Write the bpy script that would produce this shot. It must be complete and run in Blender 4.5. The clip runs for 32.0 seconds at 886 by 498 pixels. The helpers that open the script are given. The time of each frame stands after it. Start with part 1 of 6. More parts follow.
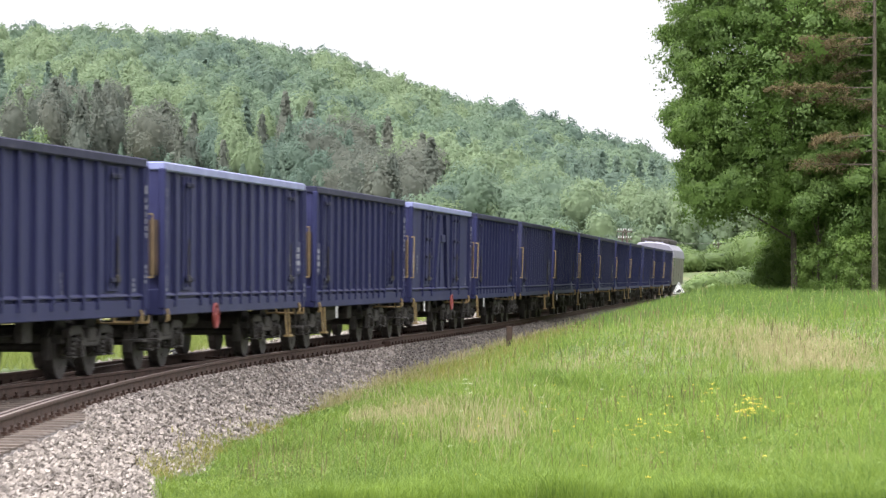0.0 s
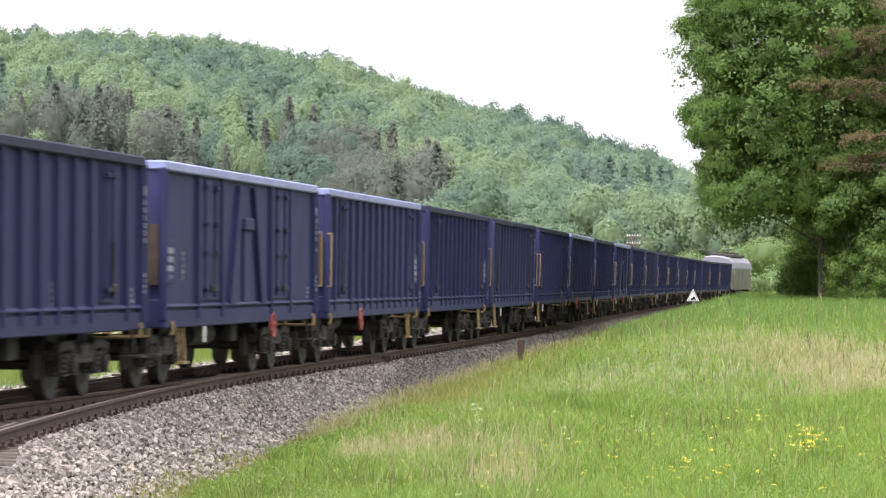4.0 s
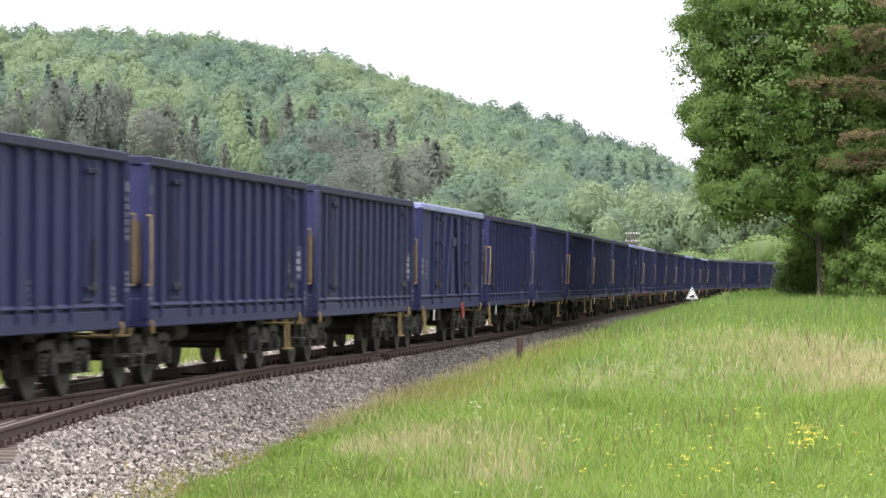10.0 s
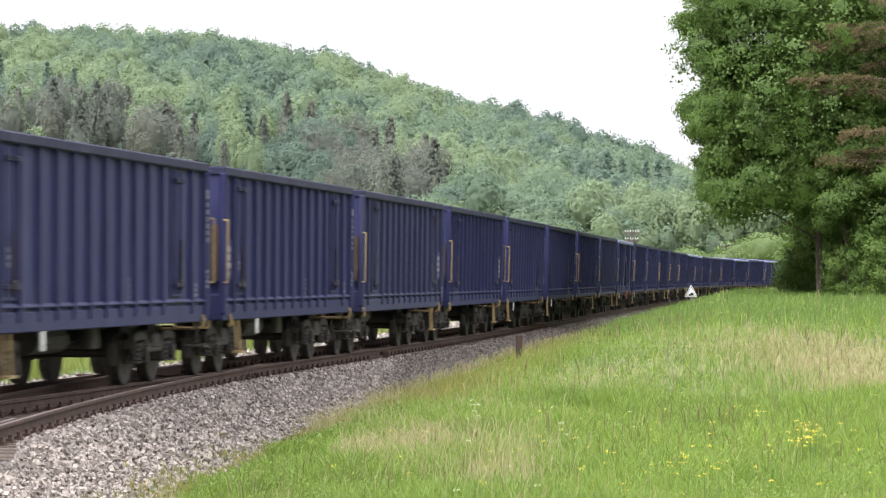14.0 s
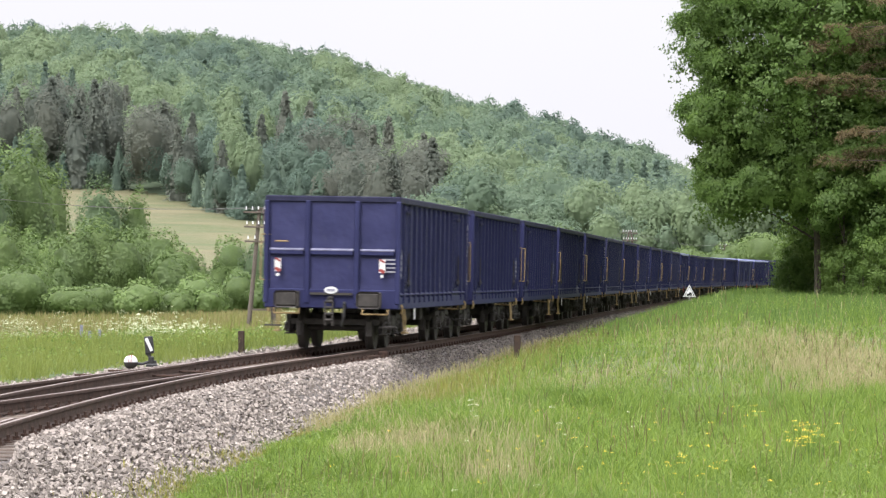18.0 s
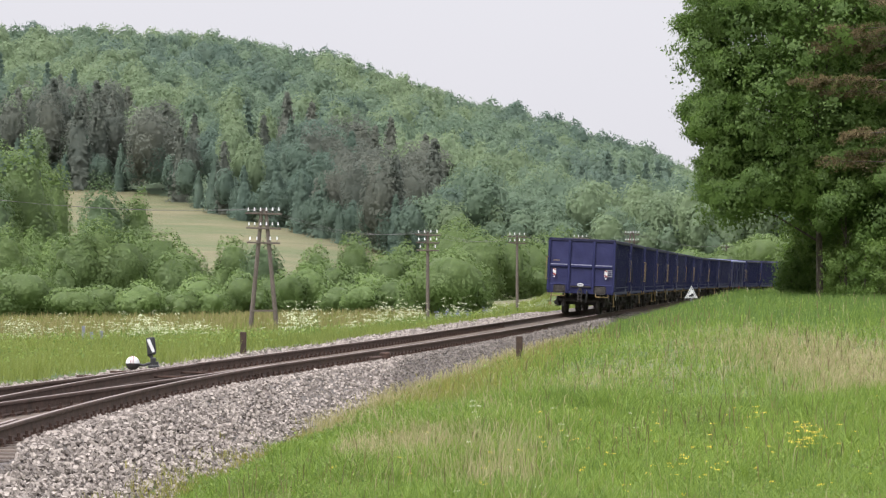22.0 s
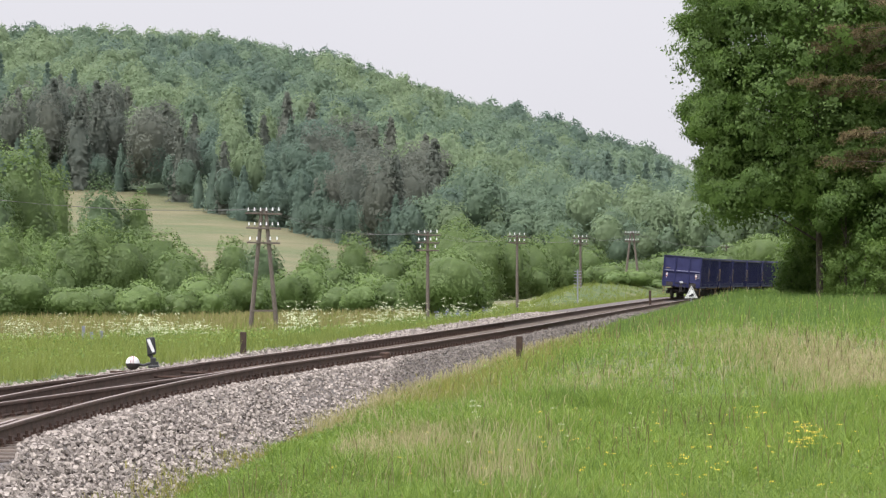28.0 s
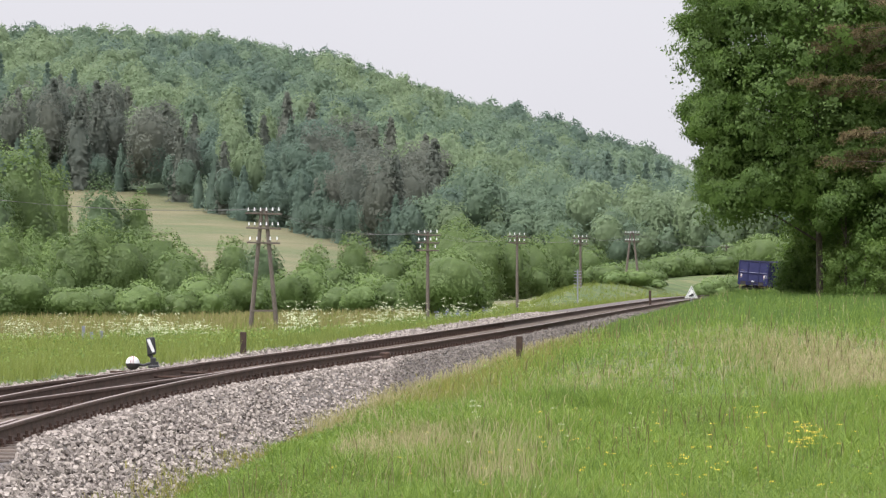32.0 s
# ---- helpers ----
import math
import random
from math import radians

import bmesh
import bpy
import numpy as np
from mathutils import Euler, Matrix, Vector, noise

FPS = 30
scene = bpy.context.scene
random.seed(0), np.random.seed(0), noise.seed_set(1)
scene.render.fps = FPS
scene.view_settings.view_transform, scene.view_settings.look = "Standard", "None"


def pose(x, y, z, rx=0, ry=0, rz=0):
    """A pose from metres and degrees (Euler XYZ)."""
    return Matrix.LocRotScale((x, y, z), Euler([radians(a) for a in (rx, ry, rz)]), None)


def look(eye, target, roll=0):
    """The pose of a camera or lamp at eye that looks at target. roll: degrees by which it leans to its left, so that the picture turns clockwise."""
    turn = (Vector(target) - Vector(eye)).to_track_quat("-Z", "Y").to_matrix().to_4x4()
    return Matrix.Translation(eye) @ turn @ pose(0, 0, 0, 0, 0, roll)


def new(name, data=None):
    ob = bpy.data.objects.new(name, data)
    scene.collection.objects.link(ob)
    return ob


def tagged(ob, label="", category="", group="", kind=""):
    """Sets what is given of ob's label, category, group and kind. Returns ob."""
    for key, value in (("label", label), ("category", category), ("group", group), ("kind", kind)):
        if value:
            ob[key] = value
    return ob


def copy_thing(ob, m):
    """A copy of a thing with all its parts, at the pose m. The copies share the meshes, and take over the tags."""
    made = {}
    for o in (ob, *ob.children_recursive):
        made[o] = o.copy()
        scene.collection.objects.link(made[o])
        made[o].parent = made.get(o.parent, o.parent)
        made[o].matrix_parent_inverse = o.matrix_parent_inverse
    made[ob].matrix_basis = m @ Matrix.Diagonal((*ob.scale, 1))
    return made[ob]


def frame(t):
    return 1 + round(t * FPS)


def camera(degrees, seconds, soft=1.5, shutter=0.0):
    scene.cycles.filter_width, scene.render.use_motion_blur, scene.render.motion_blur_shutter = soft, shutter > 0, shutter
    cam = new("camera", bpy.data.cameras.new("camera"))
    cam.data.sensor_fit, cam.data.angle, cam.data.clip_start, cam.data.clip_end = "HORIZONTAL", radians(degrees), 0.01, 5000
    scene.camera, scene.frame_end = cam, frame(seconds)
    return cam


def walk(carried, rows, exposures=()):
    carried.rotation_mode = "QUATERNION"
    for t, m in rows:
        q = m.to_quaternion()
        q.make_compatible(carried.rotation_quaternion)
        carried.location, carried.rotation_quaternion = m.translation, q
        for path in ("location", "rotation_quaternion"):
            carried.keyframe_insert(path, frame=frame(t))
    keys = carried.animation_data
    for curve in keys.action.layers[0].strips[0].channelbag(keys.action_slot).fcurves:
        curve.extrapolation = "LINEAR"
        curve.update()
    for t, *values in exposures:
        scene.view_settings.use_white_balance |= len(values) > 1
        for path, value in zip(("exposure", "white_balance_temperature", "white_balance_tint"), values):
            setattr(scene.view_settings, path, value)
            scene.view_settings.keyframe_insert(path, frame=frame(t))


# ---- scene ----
# Eye at the origin, about 1.58 m over the rail heads, looking along +y with a long lens.
EYE = 1.577
cam = camera(14.83, 32.0, 1.3, 0.5)


def aim(right, down, back=0.0, up=0.0):
    """A pose turned by small angles, in ten-thousandths of a radian, and drawn back."""
    return pose(0, -back, EYE + up, 90 + 0.4419 + math.degrees(down * 1e-4), 0, math.degrees(right * 1e-4))


walk(cam, [
    (0.0, aim(-10.5, -8.7, 6.92, -0.04)), (0.5, aim(-9.7, -5.2, 3.28, -0.014)), (1.0, aim(-12.5, -1.2, 0.5)), (1.3, aim(-16.6, 1.7)),
    (1.5, aim(-17.4, 3.3)), (2.0, aim(-12.5, 8.3)), (2.5, aim(-10, 10)), (3.0, aim(-5, 10)), (3.5, aim(0, 10)),
    (5.5, aim(14.1, 5)), (6.0, aim(12.5, 5.8)), (7.0, aim(10, 3.3)), (8.0, aim(10, 4.2)), (9.0, aim(6.6, 2.5)),
    (10.0, aim(1.7, 3.3)), (11.0, aim(0, 2.5)), (12.0, aim(2.5, -1.7)), (13.0, aim(1.7, -1.7)), (14.0, aim(-0.8, -3.3)),
    (14.5, aim(-1.7, -2.5)), (16.5, aim(-3.3, 0)), (17.0, aim(-4.2, -2.5)), (17.5, aim(-5.5, -4)), (18.0, aim(-5.8, -3.3)),
    (18.5, aim(-5.8, -2.5)), (19.0, aim(0, 0)), (25.0, aim(0, 0)), (32.0, aim(0, 0))],
    [(0, 0.78, 6360, 12.5), (16.6, 0.78, 6360, 12.5), (18.2, 0.46, 6360, 12.5), (19.0, 0.28, 6360, 12.5), (23.0, 0.24, 6360, 12.5), (32, 0.23, 6360, 12.5)])

# ---- light: an overcast day, with the sun behind thin cloud at the back of the eye ----
SUN_UP, SUN_ROUND = radians(52), radians(222)
world = bpy.data.worlds.new("world")
scene.world = world
world.use_nodes = True
wn, wl = world.node_tree.nodes, world.node_tree.links
sky = wn.new("ShaderNodeTexSky")
sky.sky_type, sky.sun_disc, sky.sun_elevation, sky.sun_rotation = "NISHITA", False, SUN_UP, SUN_ROUND
sky.air_density, sky.dust_density, sky.ozone_density = 1.0, 5.0, 1.0
white = wn.new("ShaderNodeHueSaturation")
white.inputs["Saturation"].default_value = 0.12
cover = wn.new("ShaderNodeMix")
cover.data_type = "RGBA"
cover.inputs[0].default_value = 0.72
cloud = wn.new("ShaderNodeTexNoise")
cloud.inputs["Scale"].default_value, cloud.inputs["Detail"].default_value = 1.6, 5
cramp = wn.new("ShaderNodeValToRGB")
cramp.color_ramp.elements[0].position, cramp.color_ramp.elements[0].color = 0.25, (8.5, 8.45, 8.85, 1)
cramp.color_ramp.elements[1].position, cramp.color_ramp.elements[1].color = 0.75, (9.9, 9.8, 10.1, 1)
wl.new(cloud.outputs["Fac"], cramp.inputs["Fac"])
wl.new(sky.outputs["Color"], white.inputs["Color"])
wl.new(white.outputs["Color"], cover.inputs[6])
wl.new(cramp.outputs["Color"], cover.inputs[7])
# cloud is brighter overhead than towards the horizon
where = wn.new("ShaderNodeTexCoord")
split = wn.new("ShaderNodeSeparateXYZ")
rise = wn.new("ShaderNodeMapRange")
rise.inputs["From Min"].default_value, rise.inputs["From Max"].default_value = 0.1, 0.9
rise.inputs["To Min"].default_value, rise.inputs["To Max"].default_value = 0.93, 2.75
lift = wn.new("ShaderNodeVectorMath")
lift.operation = "SCALE"
wl.new(where.outputs["Generated"], split.inputs["Vector"])
wl.new(split.outputs["Z"], rise.inputs["Value"])
wl.new(cover.outputs[2], lift.inputs[0])
wl.new(rise.outputs["Result"], lift.inputs["Scale"])
wl.new(lift.outputs["Vector"], wn["Background"].inputs["Color"])
wn["Background"].inputs["Strength"].default_value = 0.1
sun = new("sun", bpy.data.lights.new("sun", "SUN"))
sun.data.energy, sun.data.angle, sun.data.color = 2.2, radians(25), (1.0, 0.98, 0.965)
sun.matrix_world = look((0, 0, 0), (-math.sin(SUN_ROUND) * math.cos(SUN_UP), -math.cos(SUN_ROUND) * math.cos(SUN_UP), -math.sin(SUN_UP)))
sun.location = (0, 0, 60)


# ---- materials ----
def material(name, dark, light, rough=0.8, scale=3.0, metal=0.0, bump=0.0, bump_scale=40.0, island=0.0, wear=None, translucent=0.0, obj=0.0, stretch=None, gloss=0.5, tint=0.0):
    """A surface that varies between two colours by noise, per island and per object, with fine relief and a second, stained colour."""
    m = bpy.data.materials.new(name)
    m.use_nodes = True
    n, l = m.node_tree.nodes, m.node_tree.links
    bsdf = n["Principled BSDF"]
    bsdf.inputs["Roughness"].default_value, bsdf.inputs["Metallic"].default_value = rough, metal
    bsdf.inputs["Specular IOR Level"].default_value = gloss
    geo = n.new("ShaderNodeNewGeometry")
    at = n.new("ShaderNodeTexCoord").outputs["Object"]
    if stretch:
        mp = n.new("ShaderNodeMapping")
        mp.inputs["Scale"].default_value = stretch
        l.new(at, mp.inputs["Vector"])
        at = mp.outputs["Vector"]
    tex = n.new("ShaderNodeTexNoise")
    tex.inputs["Scale"].default_value, tex.inputs["Detail"].default_value, tex.inputs["Roughness"].default_value = scale, 6, 0.65
    l.new(at, tex.inputs["Vector"])
    fac = tex.outputs["Fac"]
    ramp = n.new("ShaderNodeMapRange")
    ramp.inputs["From Min"].default_value, ramp.inputs["From Max"].default_value = 0.3, 0.7
    l.new(fac, ramp.inputs["Value"])
    fac = ramp.outputs["Result"]
    tinted = n.new("ShaderNodeAttribute")
    tinted.attribute_name = "tint"
    for share, source in ((tint, tinted.outputs["Fac"]), (island, geo.outputs["Random Per Island"]), (obj, n.new("ShaderNodeObjectInfo").outputs["Random"])):
        if share:
            mx = n.new("ShaderNodeMix")
            mx.inputs[0].default_value = share
            l.new(fac, mx.inputs[2])
            l.new(source, mx.inputs[3])
            fac = mx.outputs[0]
    col = n.new("ShaderNodeMix")
    col.data_type = "RGBA"
    col.inputs[6].default_value, col.inputs[7].default_value = (*dark, 1), (*light, 1)
    l.new(fac, col.inputs[0])
    out = col.outputs[2]
    if wear:
        colour, wscale, low, high = wear
        wt = n.new("ShaderNodeTexNoise")
        wt.inputs["Scale"].default_value, wt.inputs["Detail"].default_value, wt.inputs["Roughness"].default_value = wscale, 8, 0.7
        l.new(at, wt.inputs["Vector"])
        wr = n.new("ShaderNodeMapRange")
        wr.inputs["From Min"].default_value, wr.inputs["From Max"].default_value = low, high
        l.new(wt.outputs["Fac"], wr.inputs["Value"])
        wm = n.new("ShaderNodeMix")
        wm.data_type = "RGBA"
        wm.inputs[7].default_value = (*colour, 1)
        l.new(wr.outputs["Result"], wm.inputs[0])
        l.new(out, wm.inputs[6])
        out = wm.outputs[2]
    l.new(out, bsdf.inputs["Base Color"])
    if bump:
        bt = n.new("ShaderNodeTexNoise")
        bt.inputs["Scale"].default_value, bt.inputs["Detail"].default_value = bump_scale, 4
        l.new(at, bt.inputs["Vector"])
        bp = n.new("ShaderNodeBump")
        bp.inputs["Strength"].default_value, bp.inputs["Distance"].default_value = bump, 1.0 / bump_scale
        l.new(bt.outputs["Fac"], bp.inputs["Height"])
        l.new(bp.outputs["Normal"], bsdf.inputs["Normal"])
    if translucent:
        tr = n.new("ShaderNodeBsdfTranslucent")
        l.new(out, tr.inputs["Color"])
        ms = n.new("ShaderNodeMixShader")
        ms.inputs[0].default_value = translucent
        l.new(bsdf.outputs[0], ms.inputs[1])
        l.new(tr.outputs[0], ms.inputs[2])
        l.new(ms.outputs[0], n["Material Output"].inputs["Surface"])
    return m


# soil is darkened to give shaded depth beneath the grass blades
M_MEADOW = material("darkened_meadow_soil", (0.035, 0.06, 0.015), (0.09, 0.13, 0.03), 0.95, 0.35, bump=0.6, bump_scale=6, wear=((0.2, 0.17, 0.08), 0.12, 0.5, 0.7))
M_FIELD = material("ripening_field", (0.105, 0.105, 0.05), (0.19, 0.165, 0.09), 0.95, 0.16, bump=0.8, bump_scale=3, wear=((0.085, 0.11, 0.04), 0.09, 0.45, 0.65), stretch=(0.3, 1.0, 1.0))
# floor colour is raised to lighten the shaded gaps between far crowns
M_FLOOR = material("lightened_forest_floor", (0.085, 0.125, 0.07), (0.15, 0.2, 0.11), 0.95, 0.2)
M_STONE_DULL = material("dull_stone", (0.06, 0.052, 0.046), (0.225, 0.195, 0.17), 0.95, 6, island=0.75)
# bed is darkened so the gaps between stones read as shaded
M_BED = material("ballast_bed", (0.05, 0.042, 0.038), (0.16, 0.14, 0.125), 0.95, 9, bump=1.0, bump_scale=16, wear=((0.13, 0.09, 0.07), 1.3, 0.5, 0.7))
M_STONE = material("crushed_stone", (0.062, 0.05, 0.043), (0.44, 0.385, 0.335), 0.9, 6, island=0.75, bump=0.4, bump_scale=60)
M_STONE_RUST = material("rusty_stone", (0.09, 0.065, 0.05), (0.27, 0.21, 0.17), 0.95, 6, island=0.7)
# rust colour, darkened further for shade on the web and under wagons
M_RAIL = material("rusty_shaded_rail", (0.036, 0.024, 0.018), (0.09, 0.057, 0.042), 0.85, 5, 0.0, gloss=0.25, bump=0.3, wear=((0.12, 0.068, 0.045), 2.0, 0.58, 0.78))
M_HEAD = material("worn_rail_head", (0.17, 0.12, 0.10), (0.32, 0.26, 0.23), 0.5, 1.2, 0.6, stretch=(4, 0.3, 4))
M_SLEEPER = material("weathered_sleeper", (0.05, 0.037, 0.028), (0.16, 0.125, 0.10), 0.9, 4, bump=0.6, bump_scale=30, obj=0.4)
M_CHAIR = material("rusty_iron", (0.03, 0.018, 0.012), (0.09, 0.05, 0.035), 0.8, 20, 0.3)
M_PAINT = material("dusty_navy_paint", (0.0155, 0.0175, 0.056), (0.029, 0.032, 0.09), 0.65, gloss=0.16, scale=1.6, bump=0.1, bump_scale=14, obj=0.25, wear=((0.045, 0.048, 0.095), 1.1, 0.58, 0.85), stretch=(1, 1, 0.3))
M_PAINT_BRIGHT = material("bright_navy_paint", (0.016, 0.018, 0.06), (0.029, 0.032, 0.092), 0.6, gloss=0.2, scale=1.8, bump=0.12, bump_scale=14, obj=0.2, wear=((0.06, 0.06, 0.1), 1.4, 0.58, 0.8), stretch=(1, 1, 0.4))
M_PAINT_GREY = material("faded_navy_paint", (0.017, 0.019, 0.053), (0.031, 0.034, 0.084), 0.65, gloss=0.22, scale=1.4, bump=0.1, bump_scale=14, obj=0.25, wear=((0.05, 0.051, 0.082), 1.3, 0.54, 0.8), stretch=(1, 1, 0.3))
M_PAINT_DENTED = material("dented_navy_paint", (0.019, 0.021, 0.07), (0.032, 0.034, 0.10), 0.5, 1.6, gloss=0.3, bump=0.1, bump_scale=1.6, wear=((0.055, 0.055, 0.095), 2.5, 0.6, 0.8))
M_BOARD = material("brown_board", (0.026, 0.016, 0.011), (0.062, 0.037, 0.024), 0.85, 6)
M_CAP = material("worn_navy_edge", (0.013, 0.014, 0.036), (0.028, 0.029, 0.06), 0.7, 3, gloss=0.2, wear=((0.085, 0.082, 0.095), 3, 0.6, 0.75))
M_CAP_LIGHT = material("pale_blue_edge", (0.16, 0.18, 0.36), (0.26, 0.28, 0.46), 0.45, 3)
M_BEAM = material("pale_rib_and_highlight", (0.11, 0.11, 0.17), (0.22, 0.22, 0.30), 0.6, 4)
M_IRON = material("grimy_running_gear", (0.016, 0.0145, 0.013), (0.055, 0.047, 0.041), 0.8, 6, 0.0, bump=0.3)
M_TREAD = material("grimy_wheel_steel", (0.018, 0.015, 0.0135), (0.05, 0.042, 0.036), 0.7, 8, 0.1)
M_YELLOW = material("faded_yellow_paint", (0.22, 0.145, 0.055), (0.33, 0.24, 0.11), 0.6, 8, wear=((0.11, 0.07, 0.04), 6, 0.56, 0.7))
M_RED = material("dull_red_paint", (0.2, 0.03, 0.03), (0.32, 0.055, 0.045), 0.55, 8)
M_WHITE = material("grubby_white_paint", (0.5, 0.5, 0.5), (0.78, 0.78, 0.76), 0.6, 9)
M_BLACK = material("black_paint", (0.012, 0.012, 0.012), (0.03, 0.03, 0.03), 0.5, 9)
M_LETTER = material("faded_white_lettering", (0.15, 0.15, 0.19), (0.33, 0.33, 0.37), 0.7, 14)
M_RUBBER = material("black_rubber", (0.012, 0.012, 0.012), (0.03, 0.028, 0.026), 0.7, 9)
M_LOCO = material("silver_grey_paint", (0.16, 0.155, 0.19), (0.25, 0.24, 0.285), 0.4, 1.2)
M_LOCO_SIDE = material("grey_green_panel", (0.075, 0.07, 0.055), (0.12, 0.11, 0.085), 0.5, 1.2)
M_GLASS = material("dark_cab_glass", (0.01, 0.012, 0.014), (0.02, 0.022, 0.025), 0.08, 2)
M_POLE = material("weathered_pole_wood", (0.06, 0.048, 0.038), (0.17, 0.14, 0.115), 0.9, 6, bump=0.5, stretch=(6, 6, 0.6))
M_INSULATOR = material("white_porcelain", (0.6, 0.6, 0.6), (0.75, 0.75, 0.75), 0.15, 3)
M_STAKE = material("weathered_blue_grey_wood", (0.13, 0.14, 0.17), (0.26, 0.27, 0.31), 0.85, 8, bump=0.4, stretch=(4, 4, 0.6))
M_WIRE = material("dull_copper_wire", (0.10, 0.10, 0.10), (0.18, 0.17, 0.16), 0.6, 3)
M_BARK = material("oak_bark", (0.05, 0.04, 0.03), (0.14, 0.115, 0.09), 0.95, 5, bump=0.8, bump_scale=20, stretch=(3, 3, 0.6))
GREEN = dict(rough=0.6, translucent=0.42)
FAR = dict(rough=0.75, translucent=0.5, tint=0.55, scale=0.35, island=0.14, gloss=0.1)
M_LEAF = material("oak_leaves", (0.075, 0.14, 0.027), (0.185, 0.29, 0.064), scale=0.5, island=0.42, rough=0.6, translucent=0.56)
M_LEAF_LIGHT = material("fresh_and_lit_leaves", (0.10, 0.17, 0.03), (0.21, 0.31, 0.075), scale=0.5, island=0.5, rough=0.6, translucent=0.58)
M_BROWN = material("dying_pine_needles", (0.085, 0.075, 0.032), (0.21, 0.155, 0.07), scale=2.0, island=0.5, **GREEN)
M_BUSH = material("bush_leaves", (0.088, 0.143, 0.041), (0.182, 0.258, 0.078), scale=0.6, island=0.25, tint=0.4, **GREEN)
M_BUSH_LIGHT = material("light_bush_leaves", (0.12, 0.19, 0.055), (0.225, 0.315, 0.1), scale=0.6, island=0.25, tint=0.4, **GREEN)
M_BUSH_DARK = material("dark_bush_leaves", (0.075, 0.125, 0.055), (0.14, 0.205, 0.085), scale=0.6, island=0.25, tint=0.4, **GREEN)
# far crowns: distance haze is put into these paler, bluer greens
M_WOOD_A = material("hazed_broadleaf_crowns", (0.135, 0.192, 0.138), (0.215, 0.285, 0.18), **FAR)
M_WOOD_B = material("hazed_fresh_crowns", (0.18, 0.24, 0.148), (0.25, 0.32, 0.18), **FAR)
M_WOOD_C = material("hazed_dark_crowns", (0.118, 0.172, 0.138), (0.172, 0.23, 0.168), **FAR)
M_WOOD_P = material("hazed_pine_crowns", (0.122, 0.145, 0.122), (0.192, 0.2, 0.158), **FAR)
M_GRASS_VALLEY = material("valley_grass", (0.08, 0.125, 0.02), (0.28, 0.32, 0.07), scale=0.2, tint=0.5, island=0.4, **GREEN)
M_GRASS = material("meadow_grass", (0.03, 0.08, 0.009), (0.285, 0.4, 0.058), scale=0.8, tint=0.48, island=0.44, **GREEN)
M_GRASS_RANK = material("yellowing_grass", (0.09, 0.14, 0.02), (0.38, 0.31, 0.09), scale=0.8, tint=0.3, island=0.55, **GREEN)
M_GRASS_PALE = material("tall_pale_grass", (0.13, 0.22, 0.03), (0.31, 0.40, 0.09), scale=0.35, island=0.6, **GREEN)
M_GRASS_DRY = material("dry_straw_grass", (0.24, 0.22, 0.09), (0.46, 0.4, 0.22), scale=0.5, island=0.6, **GREEN)
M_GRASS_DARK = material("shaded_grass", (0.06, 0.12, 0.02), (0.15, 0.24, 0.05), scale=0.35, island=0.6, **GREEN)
M_HERB = material("meadow_herbs", (0.06, 0.12, 0.018), (0.27, 0.36, 0.07), scale=0.9, island=0.7, **GREEN)
M_SORREL = material("sorrel_seed_heads", (0.06, 0.05, 0.02), (0.24, 0.18, 0.085), scale=0.9, island=0.7, **GREEN)
M_GRASS_RIPE = material("ripe_meadow_grass", (0.13, 0.13, 0.04), (0.33, 0.285, 0.115), scale=0.3, island=0.6, **GREEN)
M_PETAL_YELLOW = material("yellow_petals", (0.6, 0.42, 0.02), (0.8, 0.62, 0.04), 0.6, island=0.5)
M_PETAL_WHITE = material("white_umbels", (0.36, 0.4, 0.2), (0.6, 0.62, 0.43), 0.7, island=0.6)
M_PETAL_BLUE = material("blue_lupin_spikes", (0.09, 0.09, 0.22), (0.2, 0.2, 0.36), 0.7, island=0.6)


# ---- mesh helpers ----
def arrays(name, verts, quads=None, tris=None, mat=None, smooth=False, normals=None, tint=None):
    """A mesh object straight from arrays of vertices and faces."""
    me = bpy.data.meshes.new(name)
    quads = np.zeros((0, 4), int) if quads is None else np.asarray(quads)
    tris = np.zeros((0, 3), int) if tris is None else np.asarray(tris)
    me.vertices.add(len(verts))
    me.vertices.foreach_set("co", np.ascontiguousarray(verts, dtype=np.float32).ravel())
    me.loops.add(quads.size + tris.size)
    me.loops.foreach_set("vertex_index", np.concatenate([quads.ravel(), tris.ravel()]).astype(np.int32))
    me.polygons.add(len(quads) + len(tris))
    starts = np.concatenate([np.arange(len(quads)) * 4, quads.size + np.arange(len(tris)) * 3])
    me.polygons.foreach_set("loop_start", starts.astype(np.int32))
    me.polygons.foreach_set("use_smooth", np.full(len(starts), smooth))
    me.update(calc_edges=True)
    me.validate()
    if mat:
        me.materials.append(mat)
    if tint is not None:
        me.attributes.new("tint", "FLOAT", "POINT").data.foreach_set("value", np.asarray(tint, dtype=np.float32))
    if normals is not None:
        me.normals_split_custom_set_from_vertices(np.ascontiguousarray(normals, dtype=np.float32))
    return me


def part(name, bm, mat, parent=None, label=""):
    """Links a bmesh, or a ready mesh, as one object under a thing."""
    if isinstance(bm, bmesh.types.BMesh):
        me = bpy.data.meshes.new(name)
        bmesh.ops.recalc_face_normals(bm, faces=bm.faces)
        bm.to_mesh(me)
        bm.free()
    else:
        me = bm
    if not me.materials:
        me.materials.append(mat)
    ob = new(name, me)
    ob.parent = parent
    return tagged(ob, label)


def thing(name, label, category, group="", kind="", m=None):
    ob = tagged(new(name), label, category, group, kind)
    ob.empty_display_size = 0.2
    if m is not None:
        ob.matrix_basis = m
    return ob


